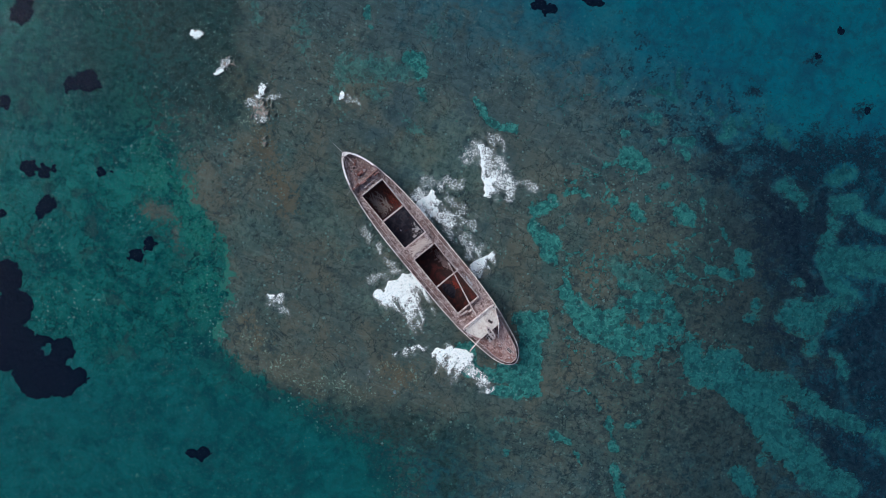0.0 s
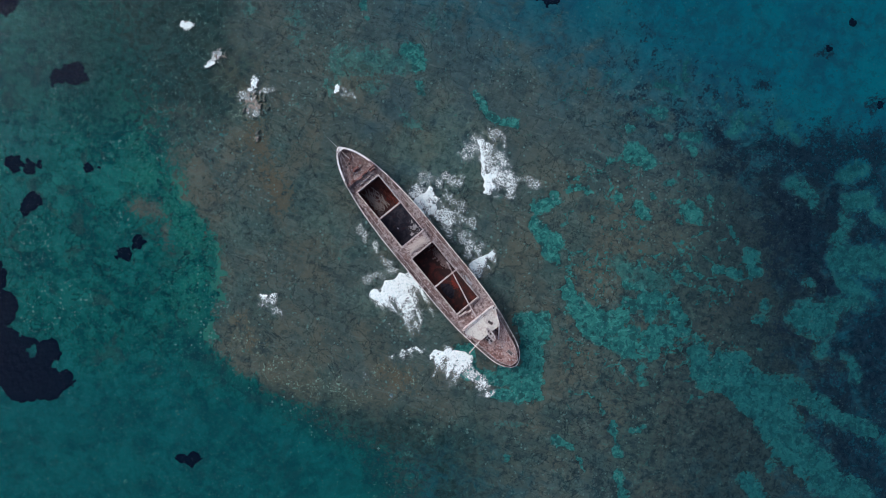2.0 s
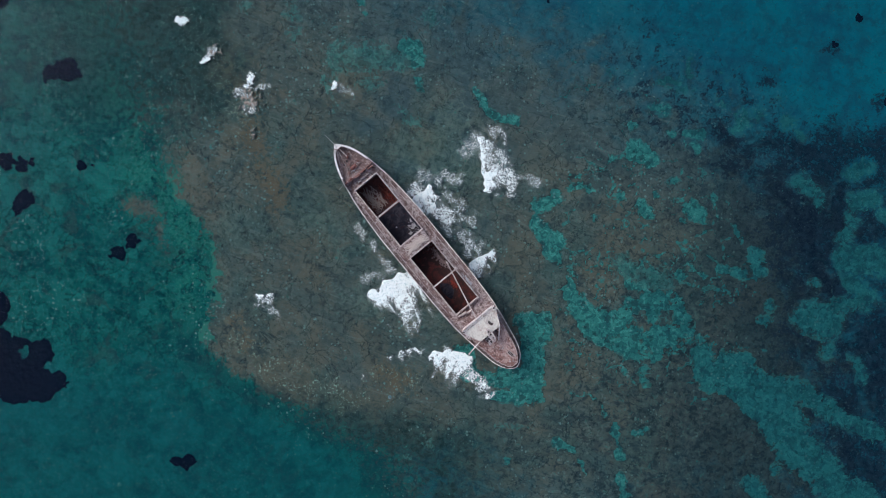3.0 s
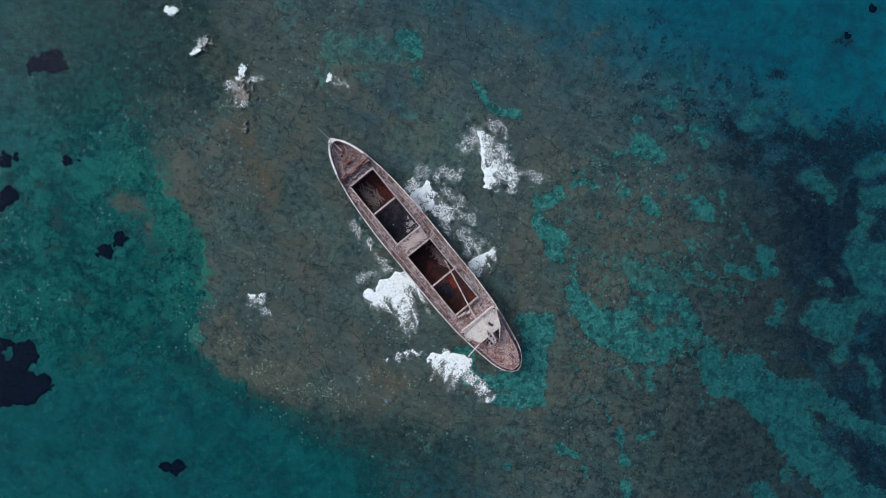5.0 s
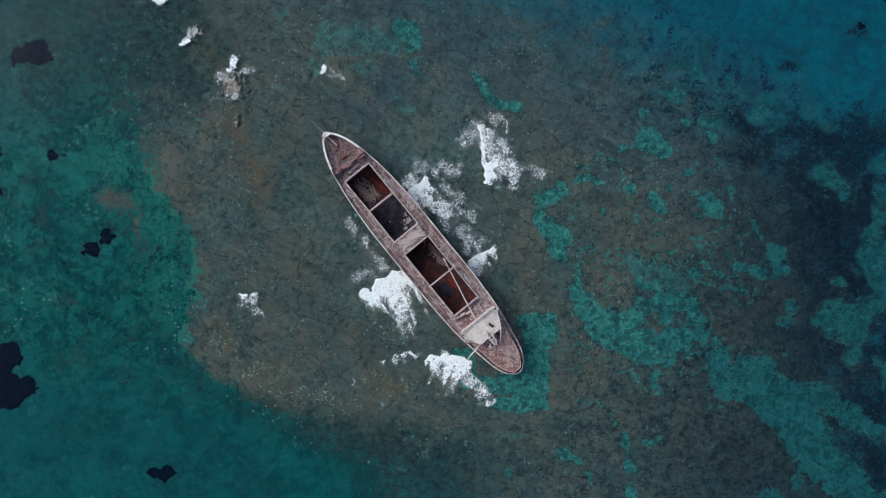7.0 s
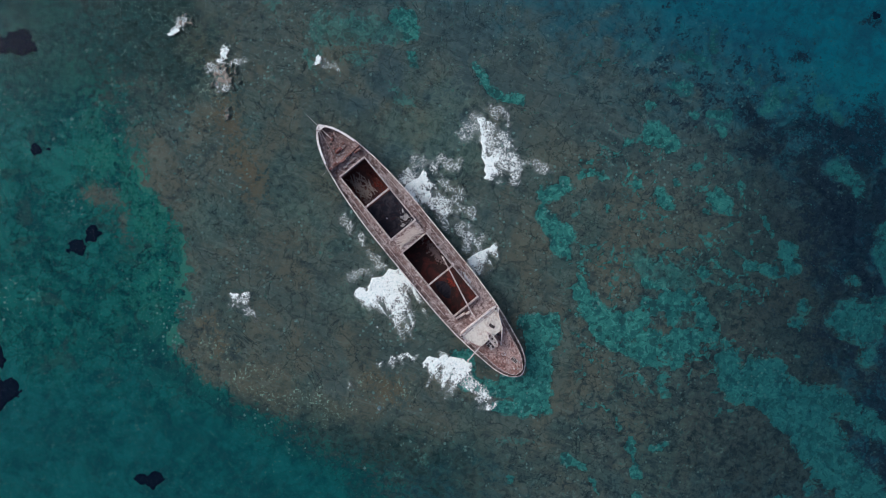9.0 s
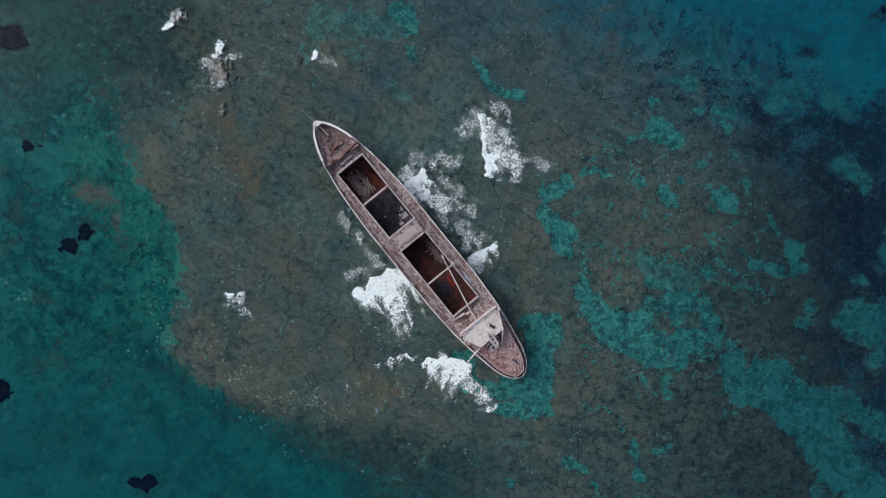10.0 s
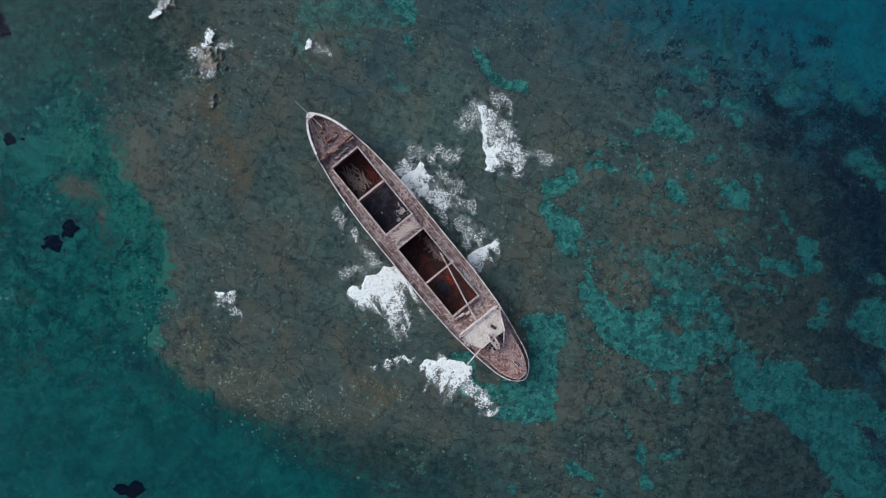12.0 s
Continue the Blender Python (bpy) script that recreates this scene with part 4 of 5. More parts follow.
def wallband(outline, z0, z1, thick, closed=True):
    """An upright band along an outline, thick to its inner side. z0, z1 may be lists."""
    bm = bmesh.new()
    n = len(outline)
    ring = []
    for i, (x, y) in enumerate(outline):
        a = outline[(i - 1) % n] if closed or i else outline[0]
        b = outline[(i + 1) % n] if closed or i < n - 1 else outline[-1]
        tx, ty = b[0] - a[0], b[1] - a[1]
        k = math.hypot(tx, ty) or 1
        ix, iy = x - ty / k * thick, y + tx / k * thick
        lo, hi = (z0[i] if hasattr(z0, "__len__") else z0), (z1[i] if hasattr(z1, "__len__") else z1)
        ring.append([bm.verts.new(c) for c in ((x, y, lo), (x, y, hi), (ix, iy, hi), (ix, iy, lo))])
    for i in range(n if closed else n - 1):
        a, b = ring[i], ring[(i + 1) % n]
        for k in range(4):
            bm.faces.new((a[k], a[(k + 1) % 4], b[(k + 1) % 4], b[k]))
    if not closed:
        bm.faces.new(ring[0]), bm.faces.new(ring[-1][::-1])
    return bm


# ---------------------------------------------------------------- the wreck
# x runs from the stern to the bow, y to port, z up from the water
HEADING = 129.3
ship = new("shipwreck")
ship.matrix_world = pose(-3.4, -2.74, 0, 0, 0, HEADING)
tagged(ship, "rusted abandoned coastal cargo ship aground on a reef, open holds", "shipwreck")
DECK, FORE, BREAK = 5.6, 6.75, 28.2
HATCHES = [(16.3, 25.2), (6.8, 16.0), (-6.9, 2.5), (-16.2, -7.2)]
HALF = 3.5


OFFSETS_S = (-36.85, -36.64, -36.02, -34.65, -31.7, -26.0, -20.0, -12.0, 12.0, 19.0, 24.0, 28.64, 31.4, 33.3, 35.2, 36.55, 37.3, 37.5)
OFFSETS_B = (0.0, 0.9, 1.95, 3.1, 4.25, 5.25, 6.1, 6.5, 6.5, 6.1, 5.6, 4.75, 4.0, 3.3, 2.35, 1.3, 0.5, 0.0)


def beam(s):
    """Half the ship's breadth at s, at the rail: the offsets, faired."""
    k = 0.5 * min(1.0, max(0.0, 37.4 - s), max(0.0, s + 36.75))
    return float(np.mean([np.interp(s + k * o, OFFSETS_S, OFFSETS_B) for o in (-2, -1, 0, 1, 2)]))


STATIONS = [-36.85, -36.75, -36.6, -36.3, -35.9, -35.3, -34.4, -33.4, -32.3, -31.2, -29.6, -28, -26, -24, -22, -20, -17, -14, -11, -6, 0, 6, 11, 14, 17, 19.5, 22, 24, 26, 27.6, 28.4, 29.6, 30.7, 31.8, 32.9, 33.9, 34.8, 35.6, 36.2, 36.8, 37.1, 37.3, 37.45, 37.5]


def rail_z(s):
    return 6.5 + 1.25 * float(step(26.5, 28.6, np.array(s))) + 0.5 * max(0.0, (s - 28) / 9) + 0.4 * max(0.0, (-26 - s) / 10)


def build_hull():
    bm = bmesh.new()
    levels = (-2.6, -1.9, -0.6, 0.8, 2.4, 4.2, 5.6, None)
    rows = []
    for s in STATIONS:
        top = rail_z(s)
        row = []
        for z in levels:
            zz = top if z is None else min(z, top - 0.1)
            k = (zz + 2.6) / (top + 2.6)
            fine = 0.75 * min(1.0, max(0.0, (s - 14) / 23)) + 0.6 * min(1.0, max(0.0, (-20 - s) / 16.7))
            w = beam(s) * (1 - fine * (1 - k) ** 1.2) * (1.0 if zz > -1.8 else 0.72)
            rake = (1 - k) * (3.2 * max(0.0, (s - 30) / 7) - 3.0 * max(0.0, (-30 - s) / 6.7))
            row.append((s - rake, w, zz))
        rows.append(row)
    grid = []
    for row in rows:
        grid.append([bm.verts.new((x, -w, z)) for x, w, z in row[::-1]] + [bm.verts.new((x, w, z)) for x, w, z in row])
    for a, b in zip(grid, grid[1:]):
        for k in range(len(a) - 1):
            bm.faces.new((a[k], a[k + 1], b[k + 1], b[k]))
    bm.faces.new(grid[0]), bm.faces.new(grid[-1][::-1])
    bmesh.ops.remove_doubles(bm, verts=bm.verts, dist=0.002)
    for f in bm.faces:
        f.smooth = True
    hull = part("hull", bm, "hull", ship, "streaked rust-brown hull plating")
    return hull


hull = build_hull()

edge = [(s, -beam(s)) for s in STATIONS] + [(s, beam(s)) for s in STATIONS[-2:0:-1]]
tops = [rail_z(s) for s, _ in edge]
part("bulwark", wallband([(s, y * 0.995) for s, y in edge], [DECK - 0.1 if s < BREAK - 0.3 else FORE - 0.1 for s, _ in edge], tops, 0.10), "deck", ship, "dented steel bulwark")
part("rail_cap", wallband(edge, [z - 0.02 for z in tops], [z + 0.07 for z in tops], 0.24), "rim", ship, "chalky white rail along the bulwark")

bow_edge = [(s, -beam(s)) for s in STATIONS if s > 29.0] + [(s, beam(s)) for s in STATIONS[::-1] if 29.0 < s < 37.5]
part("bow_rail_cap", wallband(bow_edge, [rail_z(s) + 0.06 for s, _ in bow_edge], [rail_z(s) + 0.13 for s, _ in bow_edge], 0.5, False), "bow", ship, "broad chalky white rail round the bow")


def build_deck():
    """The main deck with the four hatch openings cut through it."""
    bm = bmesh.new()
    cuts = sorted({s for s in STATIONS if -36.65 < s < BREAK} | {v for h in HATCHES for v in h} | {BREAK} | set(range(-36, 28)))
    for a, b in zip(cuts, cuts[1:]):
        m = (a + b) / 2
        open_here = any(lo < m < hi for lo, hi in HATCHES)
        for side in (-1, 1):
            ya, yb = side * (beam(a) - 0.08), side * (beam(b) - 0.08)
            i = side * HALF if open_here else 0.0
            n = 4
            for k in range(n):
                q = [(a, i + (ya - i) * k / n), (b, i + (yb - i) * k / n), (b, i + (yb - i) * (k + 1) / n), (a, i + (ya - i) * (k + 1) / n)]
                bm.faces.new([bm.verts.new((x, y, DECK + 0.12 * (1 - abs(y) / 6.5) + 0.03 * noise.noise((x * 0.4, y * 0.4, 0)))) for x, y in q])
    bmesh.ops.remove_doubles(bm, verts=bm.verts, dist=0.01)
    geo = bmesh.ops.extrude_face_region(bm, geom=bm.faces[:])
    bmesh.ops.translate(bm, vec=(0, 0, -0.12), verts=[v for v in geo["geom"] if isinstance(v, bmesh.types.BMVert)])
    return part("main_deck", bm, "deck", ship, "pinkish-grey weathered steel deck")


build_deck()
fore = [(s, -(beam(s) - 0.08)) for s in STATIONS if s > BREAK] + [(s, beam(s) - 0.08) for s in STATIONS[::-1] if BREAK < s < 37.4]
fore = [(BREAK, -(beam(BREAK) - 0.08))] + fore + [(BREAK, beam(BREAK) - 0.08)]
part("forecastle_deck", slab(fore, FORE - 0.12, FORE), "foredeck", ship, "rust-mottled raised forecastle deck")
part("forecastle_bulkhead", block(BREAK + 0.05, 0, (DECK + FORE) / 2, 0.12, 2 * beam(BREAK) - 0.2, FORE - DECK - 0.1), "rust", ship)

# holds: floors, walls and the cross bulkheads under the deck
for lo, hi, name in ((6.6, 25.8, "fore"), (-17.0, 2.7, "aft")):
    hb = 4.6
    part("hold_floor", slab([(lo, -hb), (hi, -hb), (hi, hb), (lo, hb)], 0.1, 0.4), "lifted_floor" if name == "fore" else "floor", ship, "deep red rusted hold floor")
    part("hold_wall", block((lo + hi) / 2, -hb - 0.06, 2.9, hi - lo, 0.12, 5.4, bevel=0), "hold", ship)
    part("hold_wall", block((lo + hi) / 2, hb + 0.06, 2.9, hi - lo, 0.12, 5.4, bevel=0), "hold", ship)
    part("hold_bulkhead", block(lo - 0.06, 0, 2.9, 0.12, 2 * hb + 0.2, 5.4, bevel=0), "hold", ship)
    part("hold_bulkhead", block(hi + 0.06, 0, 2.9, 0.12, 2 * hb + 0.2, 5.4, bevel=0), "hold", ship)
    for k in range(int((hi - lo) / 1.3)):
        for side in (-1, 1):
            part("frame_rib", block(lo + 0.8 + k * 1.3, side * (hb - 0.1), 2.9, 0.12, 0.2, 5.0, bevel=0), "rust", ship)

COAM = 6.75
for lo, hi in ((6.8, 25.2), (-16.2, 2.5)):
    for side in (-1, 1):
        part("hatch_coaming", block((lo + hi) / 2, side * (HALF + 0.16), (DECK + COAM) / 2, hi - lo + 0.8, 0.32, COAM - DECK), "coaming", ship, "pale rusted hatch coaming")
        for k in range(9):
            part("coaming_bracket", block(lo + (hi - lo) * (k + 0.5) / 9, side * (HALF + 0.43), DECK + 0.45, 0.08, 0.24, 0.8, bevel=0), "coaming", ship)
    for s in (lo - 0.2, hi + 0.2):
        part("hatch_coaming", block(s, 0, (DECK + COAM) / 2, 0.4, 2 * HALF - 0.02, COAM - DECK), "coaming", ship, "pale rusted hatch coaming")
part("hatch_beam", block(16.15, 0.0, COAM - 0.15, 0.42, 2 * HALF + 0.5, 0.5), "coaming", ship, "pale cross beam over the fore hold")
part("hatch_beam", block(-7.05, 0.0, COAM - 0.1, 0.42, 2 * HALF + 0.7, 0.5), "coaming", ship, "chalky pinkish cross beam over the aft hold")
part("beam_head", block(-6.9, -HALF - 0.45, COAM + 0.2, 0.9, 0.5, 0.5), "white", ship)

# mid platform between the hatches
part("mid_platform", slab([(2.75, -3.6), (6.55, -3.6), (6.55, 3.6), (2.75, 3.6)], DECK + 0.1, COAM - 0.1, 0.05), "deck", ship, "worn platform between the hatches")

# aft house with its rounded stern, bridge and roof
HOUSE = 8.2
aft = [(-20.3, -4.9), (-20.3, 4.9)]
for k in range(0, 15):
    s = -21 - 14.6 * k / 14
    aft.append((s, max(0.05, beam(s) - 1.2)))
house_line = aft + [(s, -y) for s, y in aft[:1:-1]]
house = part("deckhouse", slab(house_line, DECK, HOUSE, 0.06), "poop", ship, "pinkish rust-mottled deckhouse with a rounded stern end")
part("roof_rim", wallband(house_line[::-1], HOUSE - 0.02, HOUSE + 0.10, 0.14), "coaming", house)
ROOF = 10.4
trap = [(-20.0, -5.35), (-20.0, 4.95), (-21.4, 4.9), (-25.2, 3.1), (-25.2, -3.3), (-21.4, -5.3)]
bridge = part("bridge", slab([(s * 0.985 - 0.3, y * 0.93) for s, y in trap], HOUSE + 0.01, ROOF - 0.12), "white", ship, "weathered white wheelhouse")
part("bridge_roof", slab(trap[::-1], ROOF - 0.12, ROOF + 0.03, 0.04), "roof", bridge, "dirty white wheelhouse roof")
part("roof_edge_bar", block(-20.15, -0.2, ROOF + 0.14, 0.34, 10.5, 0.26), "white", bridge, "white bar along the roof's front edge")
part("roof_edge_bar", block(-20.75, -0.2, ROOF + 0.08, 0.16, 10.2, 0.12), "coaming", bridge)
part("roof_rail", rod((-21.2, 4.85, ROOF + 0.2), (-25.1, 3.05, ROOF + 0.25), 0.11), "white", bridge)
part("roof_rail", rod((-21.0, -5.25, ROOF + 0.2), (-25.0, -3.45, ROOF + 0.25), 0.13), "white", bridge)
part("fallen_post", rod((-24.9, -3.45, ROOF + 0.6), (-28.1, -0.75, HOUSE + 0.6), 0.17), "white", ship, "white post leaning off the roof")
part("roof_hatch", block(-23.1, -1.9, ROOF + 0.12, 1.5, 0.8, 0.2, 20), "coaming", ship, "grey hatch on the roof")
part("hatch_lid", block(-23.1, -1.9, ROOF + 0.24, 1.3, 0.6, 0.05, 20), "dark", ship)
for y in (4.75, -5.0):
    vent = part("ventilator", rod((-20.6, y, ROOF), (-20.6, y, ROOF + 0.8), 0.34), "white", ship, "white ventilator with a dark mouth")
    # solid dark disc in place of the shaded mouth
    part("vent_mouth", rod((-20.6, y, ROOF + 0.80), (-20.6, y, ROOF + 0.84), 0.25), "dark", vent)
part("lamp_base", block(-21.0, -5.4, ROOF + 0.3, 0.7, 0.5, 0.6, 15), "white", bridge)
part("searchlight", rod((-21.9, 4.9, ROOF), (-21.9, 4.9, ROOF + 0.6), 0.3), "white", bridge)
part("searchlight", rod((-22.6, 4.75, ROOF), (-22.9, 4.65, ROOF + 0.5), 0.22), "white", bridge)

# funnel: an oval ring, open at the top
oval = [(-25.4 + 1.95 * math.cos(a), -0.12 + 0.66 * math.sin(a) - 0.12 * math.cos(a)) for a in [k * math.tau / 28 for k in range(28)]]
funnel = part("funnel", wallband(oval, HOUSE, 11.6, 0.2), "white", ship, "oval white funnel, open at the top")
part("funnel_bottom", slab([(s * 0.95 - 1.27, y * 0.72 - 0.03) for s, y in oval], HOUSE, 11.25), "coaming", funnel)
for s, r in ((-24.4, 0.24), (-25.3, 0.3), (-26.3, 0.26)):
    part("exhaust_pipe", wallband([(s + r * math.cos(a), -0.15 + r * math.sin(a)) for a in [k * math.tau / 14 for k in range(14)]], 11.25, 11.45, 0.06), "coaming", funnel)
for s, r in ((-24.4, 0.18), (-25.3, 0.24), (-26.3, 0.2)):
    # dark discs stand for the shade inside the pipes
    part("pipe_mouth", rod((s, -0.15, 11.26), (s, -0.15, 11.30), r), "dark", funnel)
part("funnel_step", block(-24.85, -0.15, 11.35, 0.12, 1.1, 0.1), "coaming", funnel)
# engine casing with open skylights beside the funnel
part("casing", block(-26.2, 1.15, HOUSE + 0.3, 3.0, 1.3, 0.6), "coaming", house, "engine casing with open skylights")
for s, y in ((-25.4, 0.95), (-26.3, 0.95), (-27.2, 0.95), (-25.5, 1.55), (-26.4, 1.55)):
    # closed dark plate, its colour standing for the shade below
    part("skylight", block(s, y, HOUSE + 0.61, 0.62, 0.46, 0.06), "dark", house)
for s, y in ((-25.8, -1.7), (-26.5, -2.0), (-24.9, -2.5), (-27.2, -1.4)):
    # dark block for the shaded hole; the deck isn't cut
    part("deck_opening", block(s, y, HOUSE + 0.06, 0.6, 0.5, 0.1, 12), "dark", house)
part("davit_arm", rod((-25.0, 2.9, ROOF + 0.1), (-25.75, 7.2, ROOF + 0.4), 0.15), "white", ship, "white davit arm swung out over the side")
part("davit_head", rod((-25.65, 7.0, ROOF + 0.15), (-25.9, 7.35, ROOF + 0.55), 0.2), "white", ship)
part("davit_foot", block(-25.0, 2.6, HOUSE + 1.1, 0.5, 0.5, 2.2), "white", ship)
part("stern_skylight", block(-32.7, -0.9, HOUSE + 0.22, 1.7, 0.95, 0.44, 8), "coaming", house)
for k in range(4):
    part("louvre", block(-33.25 + 0.37 * k, -0.98 + 0.052 * k, HOUSE + 0.46, 0.24, 0.72, 0.05, 8), "dark", house)
for s, y in ((-34.2, 0.4), (-34.7, -0.3), (-33.9, -1.6)):
    part("mooring_bitt", rod((s, y, HOUSE), (s, y, HOUSE + 0.5), 0.22), "coaming", house)
# rail stanchions round the stern walk
for k in range(13):
    s = -35.9 + 1.17 * k
    for side in (-1, 1):
        part("bulwark_stay", block(s, side * (beam(s) - 0.3), DECK + 0.45, 0.1, 0.34, 0.8, bevel=0), "deck", ship)
for s, y in ((-22.3, -5.3), (-23.2, -5.2), (-24.0, -5.1)):
    part("ladder_rung", block(s, y, DECK + 1.4, 0.1, 0.9, 0.1), "coaming", ship)
part("ladder_rail", rod((-21.8, -4.8, DECK + 2.2), (-24.6, -4.6, DECK + 0.3), 0.07), "white", ship)
part("ladder_rail", rod((-21.8, -5.75, DECK + 2.2), (-24.6, -5.5, DECK + 0.3), 0.07), "white", ship)

# derrick boom lying over the aft hatch
part("derrick_boom", rod((-4.4, -3.05, COAM + 0.9), (-19.8, 0.15, ROOF - 0.6), 0.15, 0.2), "coaming", ship, "pinkish-white derrick boom lying along the aft hold")
part("boom_head", rod((-4.0, -3.15, COAM + 0.8), (-5.0, -2.95, COAM + 1.0), 0.24), "coaming", ship)
part("boom_heel", block(-18.9, -0.1, ROOF - 0.9, 0.5, 0.5, 1.2), "coaming", ship)
for s, y, l in ((-17.4, 1.8, 1.5), (-17.9, 0.6, 1.1), (-17.2, 3.1, 0.9)):
    part("winch", rod((s, y - l / 2, DECK + 0.6), (s, y + l / 2, DECK + 0.6), 0.36), "coaming", ship, "rusted cargo winch")
    part("winch_bed", block(s, y, DECK + 0.28, 0.9, l * 0.8, 0.3), "rust", ship)

# forecastle gear
part("windlass_beam", block(28.0, -0.3, FORE + 0.35, 0.26, 9.0, 0.5, 1.5), "redgear", ship, "rust-red rail across the forecastle's edge")
for k, (s, y, l) in enumerate(((27.4, -3.3, 1.6), (27.9, -1.5, 1.2), (27.6, 0.6, 1.4), (28.3, 2.6, 1.3), (28.1, 4.0, 0.8))):
    part("winch_drum", rod((s, y - l / 2, FORE + 0.5), (s, y + l / 2, FORE + 0.5), 0.26), "redgear", ship, "rust-red winch drum")
    part("drum_flange", rod((s, y - l / 2 - 0.06, FORE + 0.5), (s, y - l / 2 + 0.06, FORE + 0.5), 0.36), "coaming", ship)
for s, y in ((26.7, 0.2), (26.6, -0.7), (26.7, -1.6), (26.5, 1.3)):
    part("drum_cover", rod((s - 0.1, y - 0.36, DECK + 0.55), (s + 0.1, y + 0.36, DECK + 0.6), 0.27), "coaming", ship, "pale winch drum before the hatch")
    part("drum_bed", block(s, y, DECK + 0.2, 0.7, 0.5, 0.4), "redgear", ship)
for s, y in ((32.2, 1.4), (32.5, 0.4)):
    # flat dark disc painted as the hole's shade
    part("hawse_hole", rod((s, y, FORE), (s, y, FORE + 0.05), 0.32), "dark", ship)
for s, y in ((31.4, 0.5), (31.2, 1.6), (29.9, -0.6), (29.8, 1.9), (30.8, -1.9), (33.8, -1.1)):
    part("bollard", rod((s, y, FORE), (s, y, FORE + 0.6), 0.2), "redgear", ship)
for s, y, l, t in ((30.2, 0.3, 2.2, 25), (30.0, -1.5, 1.8, 95), (29.6, 1.2, 1.6, 70), (30.7, 1.2, 1.3, 120), (29.4, -2.6, 1.7, 15)):
    part("chain_stopper", block(s, y, FORE + 0.12, l * 0.7, 0.2, 0.2, t), "foredeck", ship)
part("windlass", rod((30.3, -0.7, FORE + 0.5), (30.3, 0.7, FORE + 0.5), 0.3), "redgear", ship, "rusted anchor windlass")
part("windlass_bed", block(30.3, 0, FORE + 0.15, 0.9, 1.7, 0.3), "rust", ship)
part("bow_cap", slab([(36.2, -1.45), (37.0, -0.8), (37.4, 0.0), (37.0, 0.8), (36.2, 1.45)], rail_z(36) - 0.05, rail_z(36) + 0.17), "bow", ship, "white bow plate")
part("bow_spar", rod((33.3, -0.45, FORE + 0.9), (40.9, 0.5, rail_z(37) + 0.9), 0.10, 0.05), "white", ship, "pale spar thrust out over the bow")
part("spar_step", block(33.2, -0.4, FORE + 0.45, 0.7, 0.6, 0.9), "redgear", ship)
part("stay_wire", rod((37.0, 0.2, rail_z(36) + 0.2), (28.4, 4.4, FORE + 0.7), 0.05, sides=6), "coaming", ship)
part("stay_wire", rod((37.0, 0.1, rail_z(36) + 0.2), (30.2, 1.7, FORE + 0.7), 0.05, sides=6), "coaming", ship)
part("stay_wire", rod((28.4, 4.6, FORE + 0.7), (27.8, 6.6, FORE + 1.2), 0.05, sides=6), "coaming", ship)
for k in range(10):
    s = 28.8 + 0.8 * k
    for side in (-1, 1):
        w = beam(s) - 0.3
        part("bulwark_stay", block(s, side * w, FORE + 0.5, 0.1, 0.36, 0.9, bevel=0), "deck", ship)
for k in range(44):
    s = -19.0 + 1.05 * k
    for side in (-1, 1):
        part("bulwark_stay", block(s, side * (beam(s) - 0.28), DECK + 0.4, 0.08, 0.3, 0.7, bevel=0), "deck", ship)

# pipes along the side decks
for side in (-1, 1):
    for a, b in ((-15.0, -2.0), (-1.8, 9.0), (9.2, 21.0)):
        part("deck_pipe", rod((a, side * (beam(a) - 1.15), DECK + 0.28), (b, side * (beam(b) - 1.15), DECK + 0.28), 0.07, sides=8), "coaming", ship, "thin rusted pipe along the side deck")
    for s in range(-15, 22, 3):
        part("pipe_support", block(s, side * (beam(s) - 1.15), DECK + 0.16, 0.12, 0.3, 0.16, bevel=0), "deck", ship)

# water lying in the holds
for lo, hi in ((6.7, 16.3),):
    pool = part("bilge_water", slab([(lo, -4.5), (hi, -4.5), (hi, 4.5), (lo, 4.5)], 0.41, 0.62), "bilge", ship, "dark still water in the hold")


pool_line = [(-10.3 + 2.3 * math.cos(a) * (1 + 0.2 * math.sin(3 * a)), 1.5 + 1.6 * math.sin(a) * (1 + 0.15 * math.cos(2 * a))) for a in [k * math.tau / 26 for k in range(26)]]
part("bilge_pool", slab(pool_line, 0.41, 0.47), "bilge", ship, "dark pool on the aft hold floor")

# ---------------------------------------------------------------- loose things on the wreck
SHIP = ship.matrix_world.copy()


def plank(label, x, y, z, length, width, turn, tilt, group):
    bm = block(0, 0, 0, length, width, 0.07, bevel=0.015)
    for v in bm.verts:
        v.co.z += 0.05 * (v.co.x / length) ** 2
        v.co.y += 0.03 * math.sin(v.co.x * 1.3)
    me = bpy.data.meshes.new("plank")
    bm.to_mesh(me)
    bm.free()
    me.materials.append(M["timber"])
    ob = new("plank", me)
    ob.matrix_world = SHIP @ pose(x, y, z, 0, tilt, turn)
    return tagged(ob, label, "plank", group)


rng = random.Random(4)
for k in range(90):
    plank("pale weathered plank lying across the mid platform", 4.65 + rng.uniform(-1.0, 1.0), rng.uniform(-2.2, 2.2), COAM - 0.05 + 0.05 * (k % 6), rng.uniform(1.2, 3.2), rng.uniform(0.10, 0.26), rng.choice((66, 74, 85, 58, 98, 68, 62, 80)) + rng.uniform(-9, 9), rng.uniform(-1.5, 1.5), "planks on the mid platform")
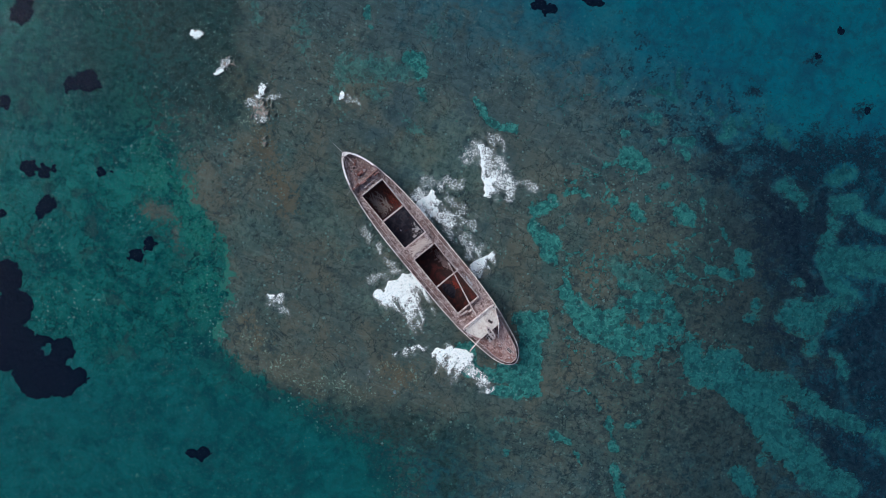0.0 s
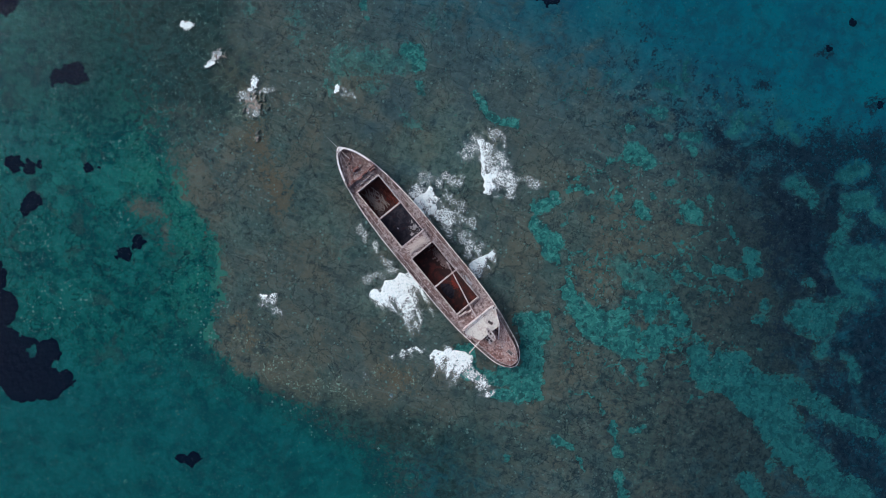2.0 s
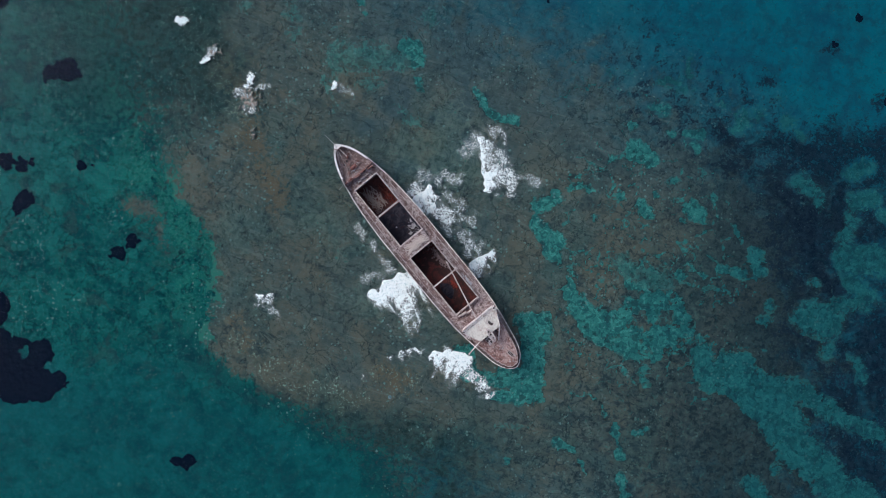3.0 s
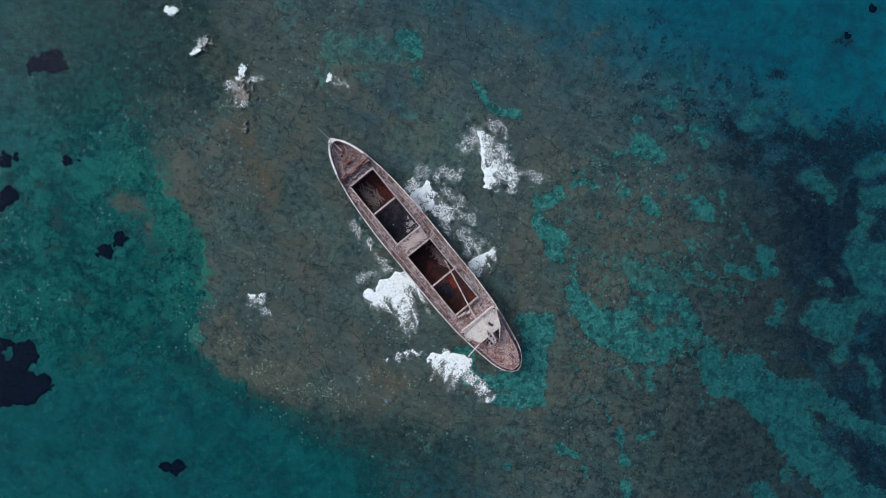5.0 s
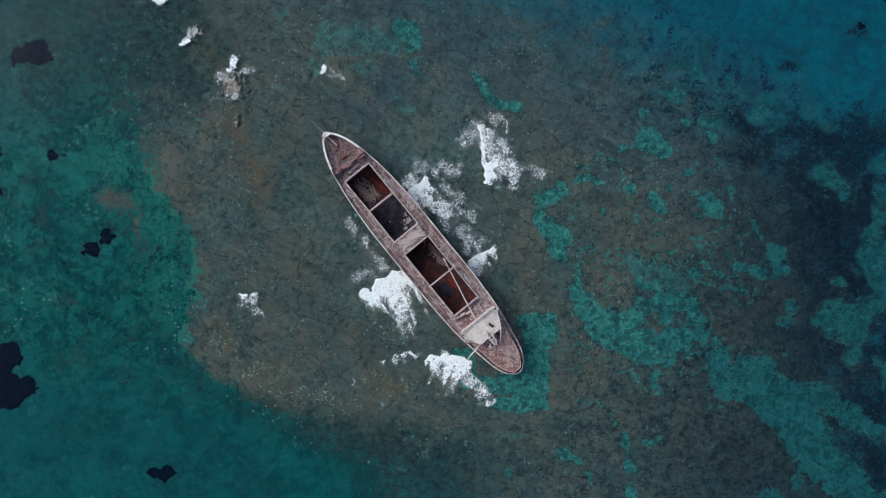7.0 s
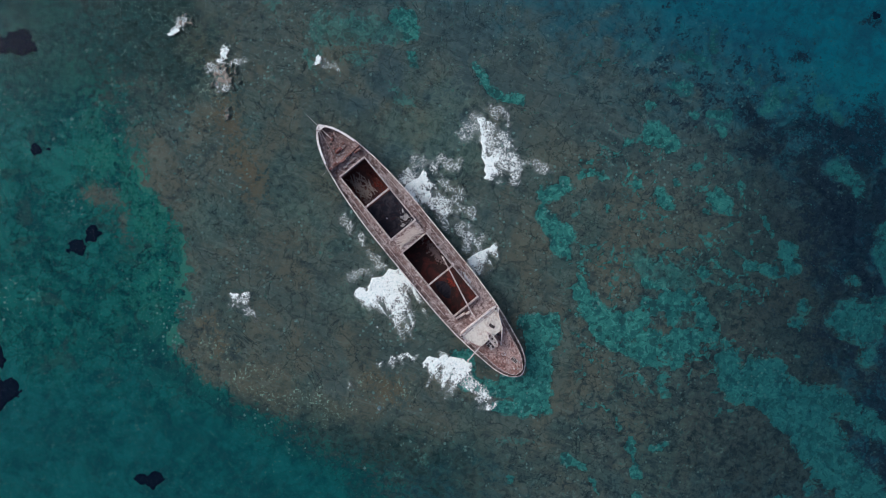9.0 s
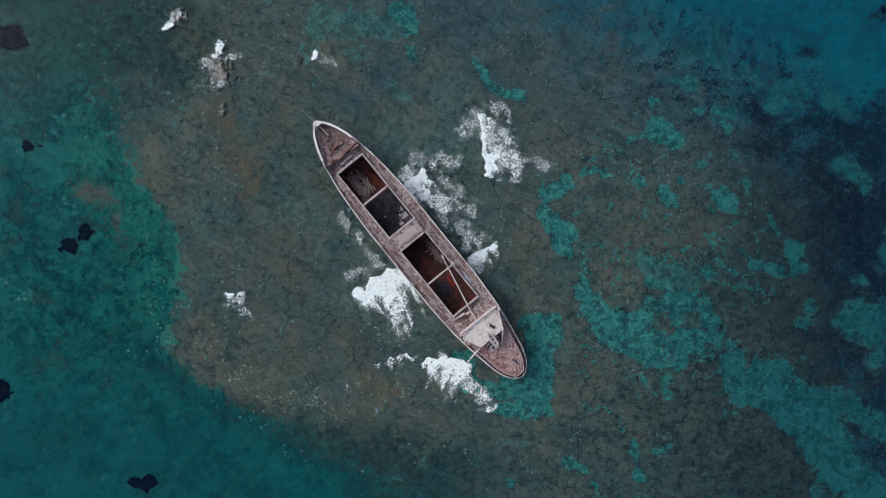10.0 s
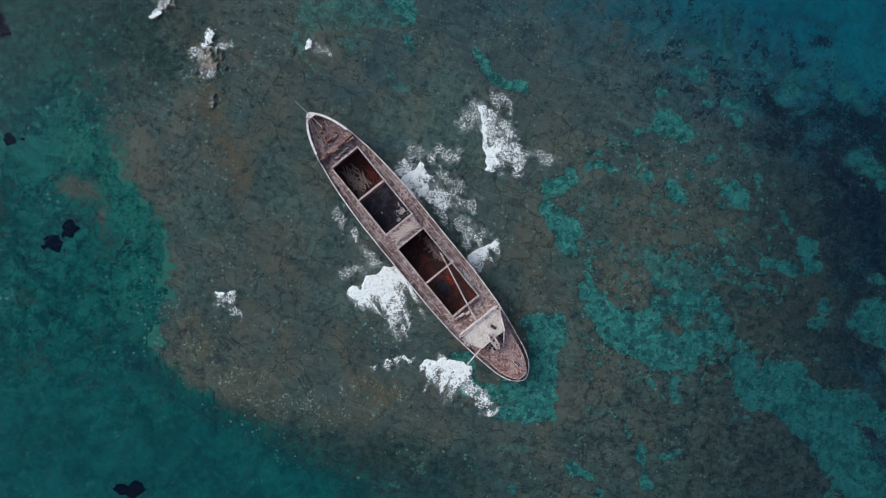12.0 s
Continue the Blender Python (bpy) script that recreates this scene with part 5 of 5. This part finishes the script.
for k in range(56):
    plank("pale broken plank heaped on the hold floor", 21.2 + rng.uniform(-2.5, 2.5), 1.1 + rng.uniform(-1.6, 1.6), 0.55 + 0.16 * (k % 12), rng.uniform(1.5, 4.2), rng.uniform(0.10, 0.22), rng.choice((-32, -18, -8, -24, 18, 30, 62)) + rng.uniform(-12, 12), rng.uniform(-7, 7), "planks heaped in the fore hold").data.materials[0] = M["old_timber"]


def heap(name, label, category, mat, cx, cy, z, sx, sy, high, count, seed, size=0.3):
    """A spread of broken flakes and lumps, one sheet of rubble."""
    r = random.Random(seed)
    bm = bmesh.new()
    for k in range(count):
        a, q = r.uniform(0, math.tau), abs(r.gauss(0, 0.5))
        x, y = sx * q * math.cos(a), sy * q * math.sin(a)
        s = size * r.uniform(0.4, 1.3)
        tmp = bmesh.new()
        bmesh.ops.create_icosphere(tmp, subdivisions=1, radius=s)
        for v in tmp.verts:
            v.co = Vector((v.co.x * r.uniform(0.7, 1.2), v.co.y * r.uniform(0.7, 1.2), v.co.z * r.uniform(0.3, 0.7)))
        tmp.transform(pose(x, y, max(0, high * (1 - q)) + s * 0.3, r.uniform(-20, 20), r.uniform(-20, 20), r.uniform(0, 360)))
        join(bm, tmp)
    me = bpy.data.meshes.new(name)
    bm.to_mesh(me)
    bm.free()
    me.materials.append(M[mat])
    ob = new(name, me)
    ob.matrix_world = SHIP @ pose(cx, cy, z)
    return tagged(ob, label, category, kind="stuff")


heap("rust_rubble", "pinkish heap of rust flakes on the hold floor", "rubble", "rubble", -2.2, -2.4, 0.4, 4.5, 1.3, 0.7, 420, 5, 0.22)
heap("rust_rubble", "pale flaked rust along the side deck", "rubble", "scrap", -11.5, -4.35, DECK + 0.1, 2.6, 0.45, 0.1, 90, 6, 0.16)


def sheet_scrap(label, x, y, sx, sy, turn, seed):
    """A torn, buckled plate half sunk in the bilge."""
    r = random.Random(seed)
    n = 9
    out = [((sx * (0.35 + 0.95 * r.random())) * math.cos(k * math.tau / n), (sy * (0.35 + 0.95 * r.random())) * math.sin(k * math.tau / n)) for k in range(n)]
    bm = slab(out, 0, 0.06)
    for v in bm.verts:
        v.co.z += 0.25 * noise.noise((v.co.x * 0.9 + seed, v.co.y * 0.9, 0))
    me = bpy.data.meshes.new("scrap_plate")
    bm.to_mesh(me)
    bm.free()
    me.materials.append(M["scrap"])
    ob = new("scrap_plate", me)
    ob.matrix_world = SHIP @ pose(x, y, 0.72, 0, 3, turn)
    return tagged(ob, label, "scrap plate", "scrap plates in the fore hold")


sheet_scrap("torn pale plate half sunk in dark bilge water", 8.9, -2.6, 0.9, 0.5, 20, 1)
sheet_scrap("torn pale plate half sunk in dark bilge water", 7.9, -0.4, 0.45, 0.6, -30, 2)
sheet_scrap("small pale plate in dark bilge water", 11.6, 1.5, 0.3, 0.22, 0, 3)
sheet_scrap("small pale plate in dark bilge water", 10.6, -2.6, 0.3, 0.5, 40, 4)
plank("dark beam lying over scrap in the hold", 8.3, -1.2, 1.0, 3.4, 0.2, 75, 4, "beams in the fore hold").data.materials[0] = M["dark"]
plank("dark beam lying over scrap in the hold", 9.3, -1.0, 1.1, 2.6, 0.2, 20, -5, "beams in the fore hold").data.materials[0] = M["dark"]
heap("scrap_heap", "pale scrap half sunk in dark bilge water", "scrap", "scrap", 8.7, -1.9, 0.5, 2.1, 1.9, 0.4, 190, 7, 0.12)
heap("rust_rubble", "broken scraps at the foot of the plank heap", "rubble", "rubble", 18.0, 2.6, 0.4, 1.2, 1.2, 0.2, 50, 9, 0.22)
heap("rust_rubble", "red rust flakes on the fore hold floor", "rubble", "rust", 20.5, -2.2, 0.4, 4.5, 1.6, 0.3, 160, 10, 0.24)
heap("rope_and_scrap", "pale rope ends and scraps strewn over the forecastle", "scrap", "scrap", 30.0, 0.2, FORE, 2.2, 2.6, 0.02, 110, 12, 0.09)
heap("rust_rubble", "dark rust flakes strewn over the forecastle", "rubble", "hull", 30.6, 0.0, FORE, 3.0, 2.4, 0.02, 120, 13, 0.12)
heap("rope_and_scrap", "pale scraps before the fore hatch", "scrap", "scrap", 26.7, 0.0, DECK + 0.12, 0.7, 4.2, 0.02, 70, 14, 0.10)
heap("rust_rubble", "grey flakes and scraps behind the aft hatch", "rubble", "rubble", -17.6, 1.4, DECK + 0.1, 1.0, 3.0, 0.05, 90, 15, 0.13)
heap("rust_rubble", "pale paint flakes over the poop house roof", "rubble", "scrap", -30.4, 0.0, 8.2, 3.2, 3.0, 0.0, 90, 16, 0.06)
heap("rust_rubble", "bright red rust flakes on the aft hold floor", "rubble", "vivid", -10.4, -0.9, 0.4, 1.9, 0.7, 0.1, 150, 17, 0.16)
heap("rust_rubble", "orange-red rust flakes on the fore hold floor", "rubble", "vivid", 19.6, -2.3, 0.4, 3.6, 1.3, 0.2, 200, 18, 0.17)
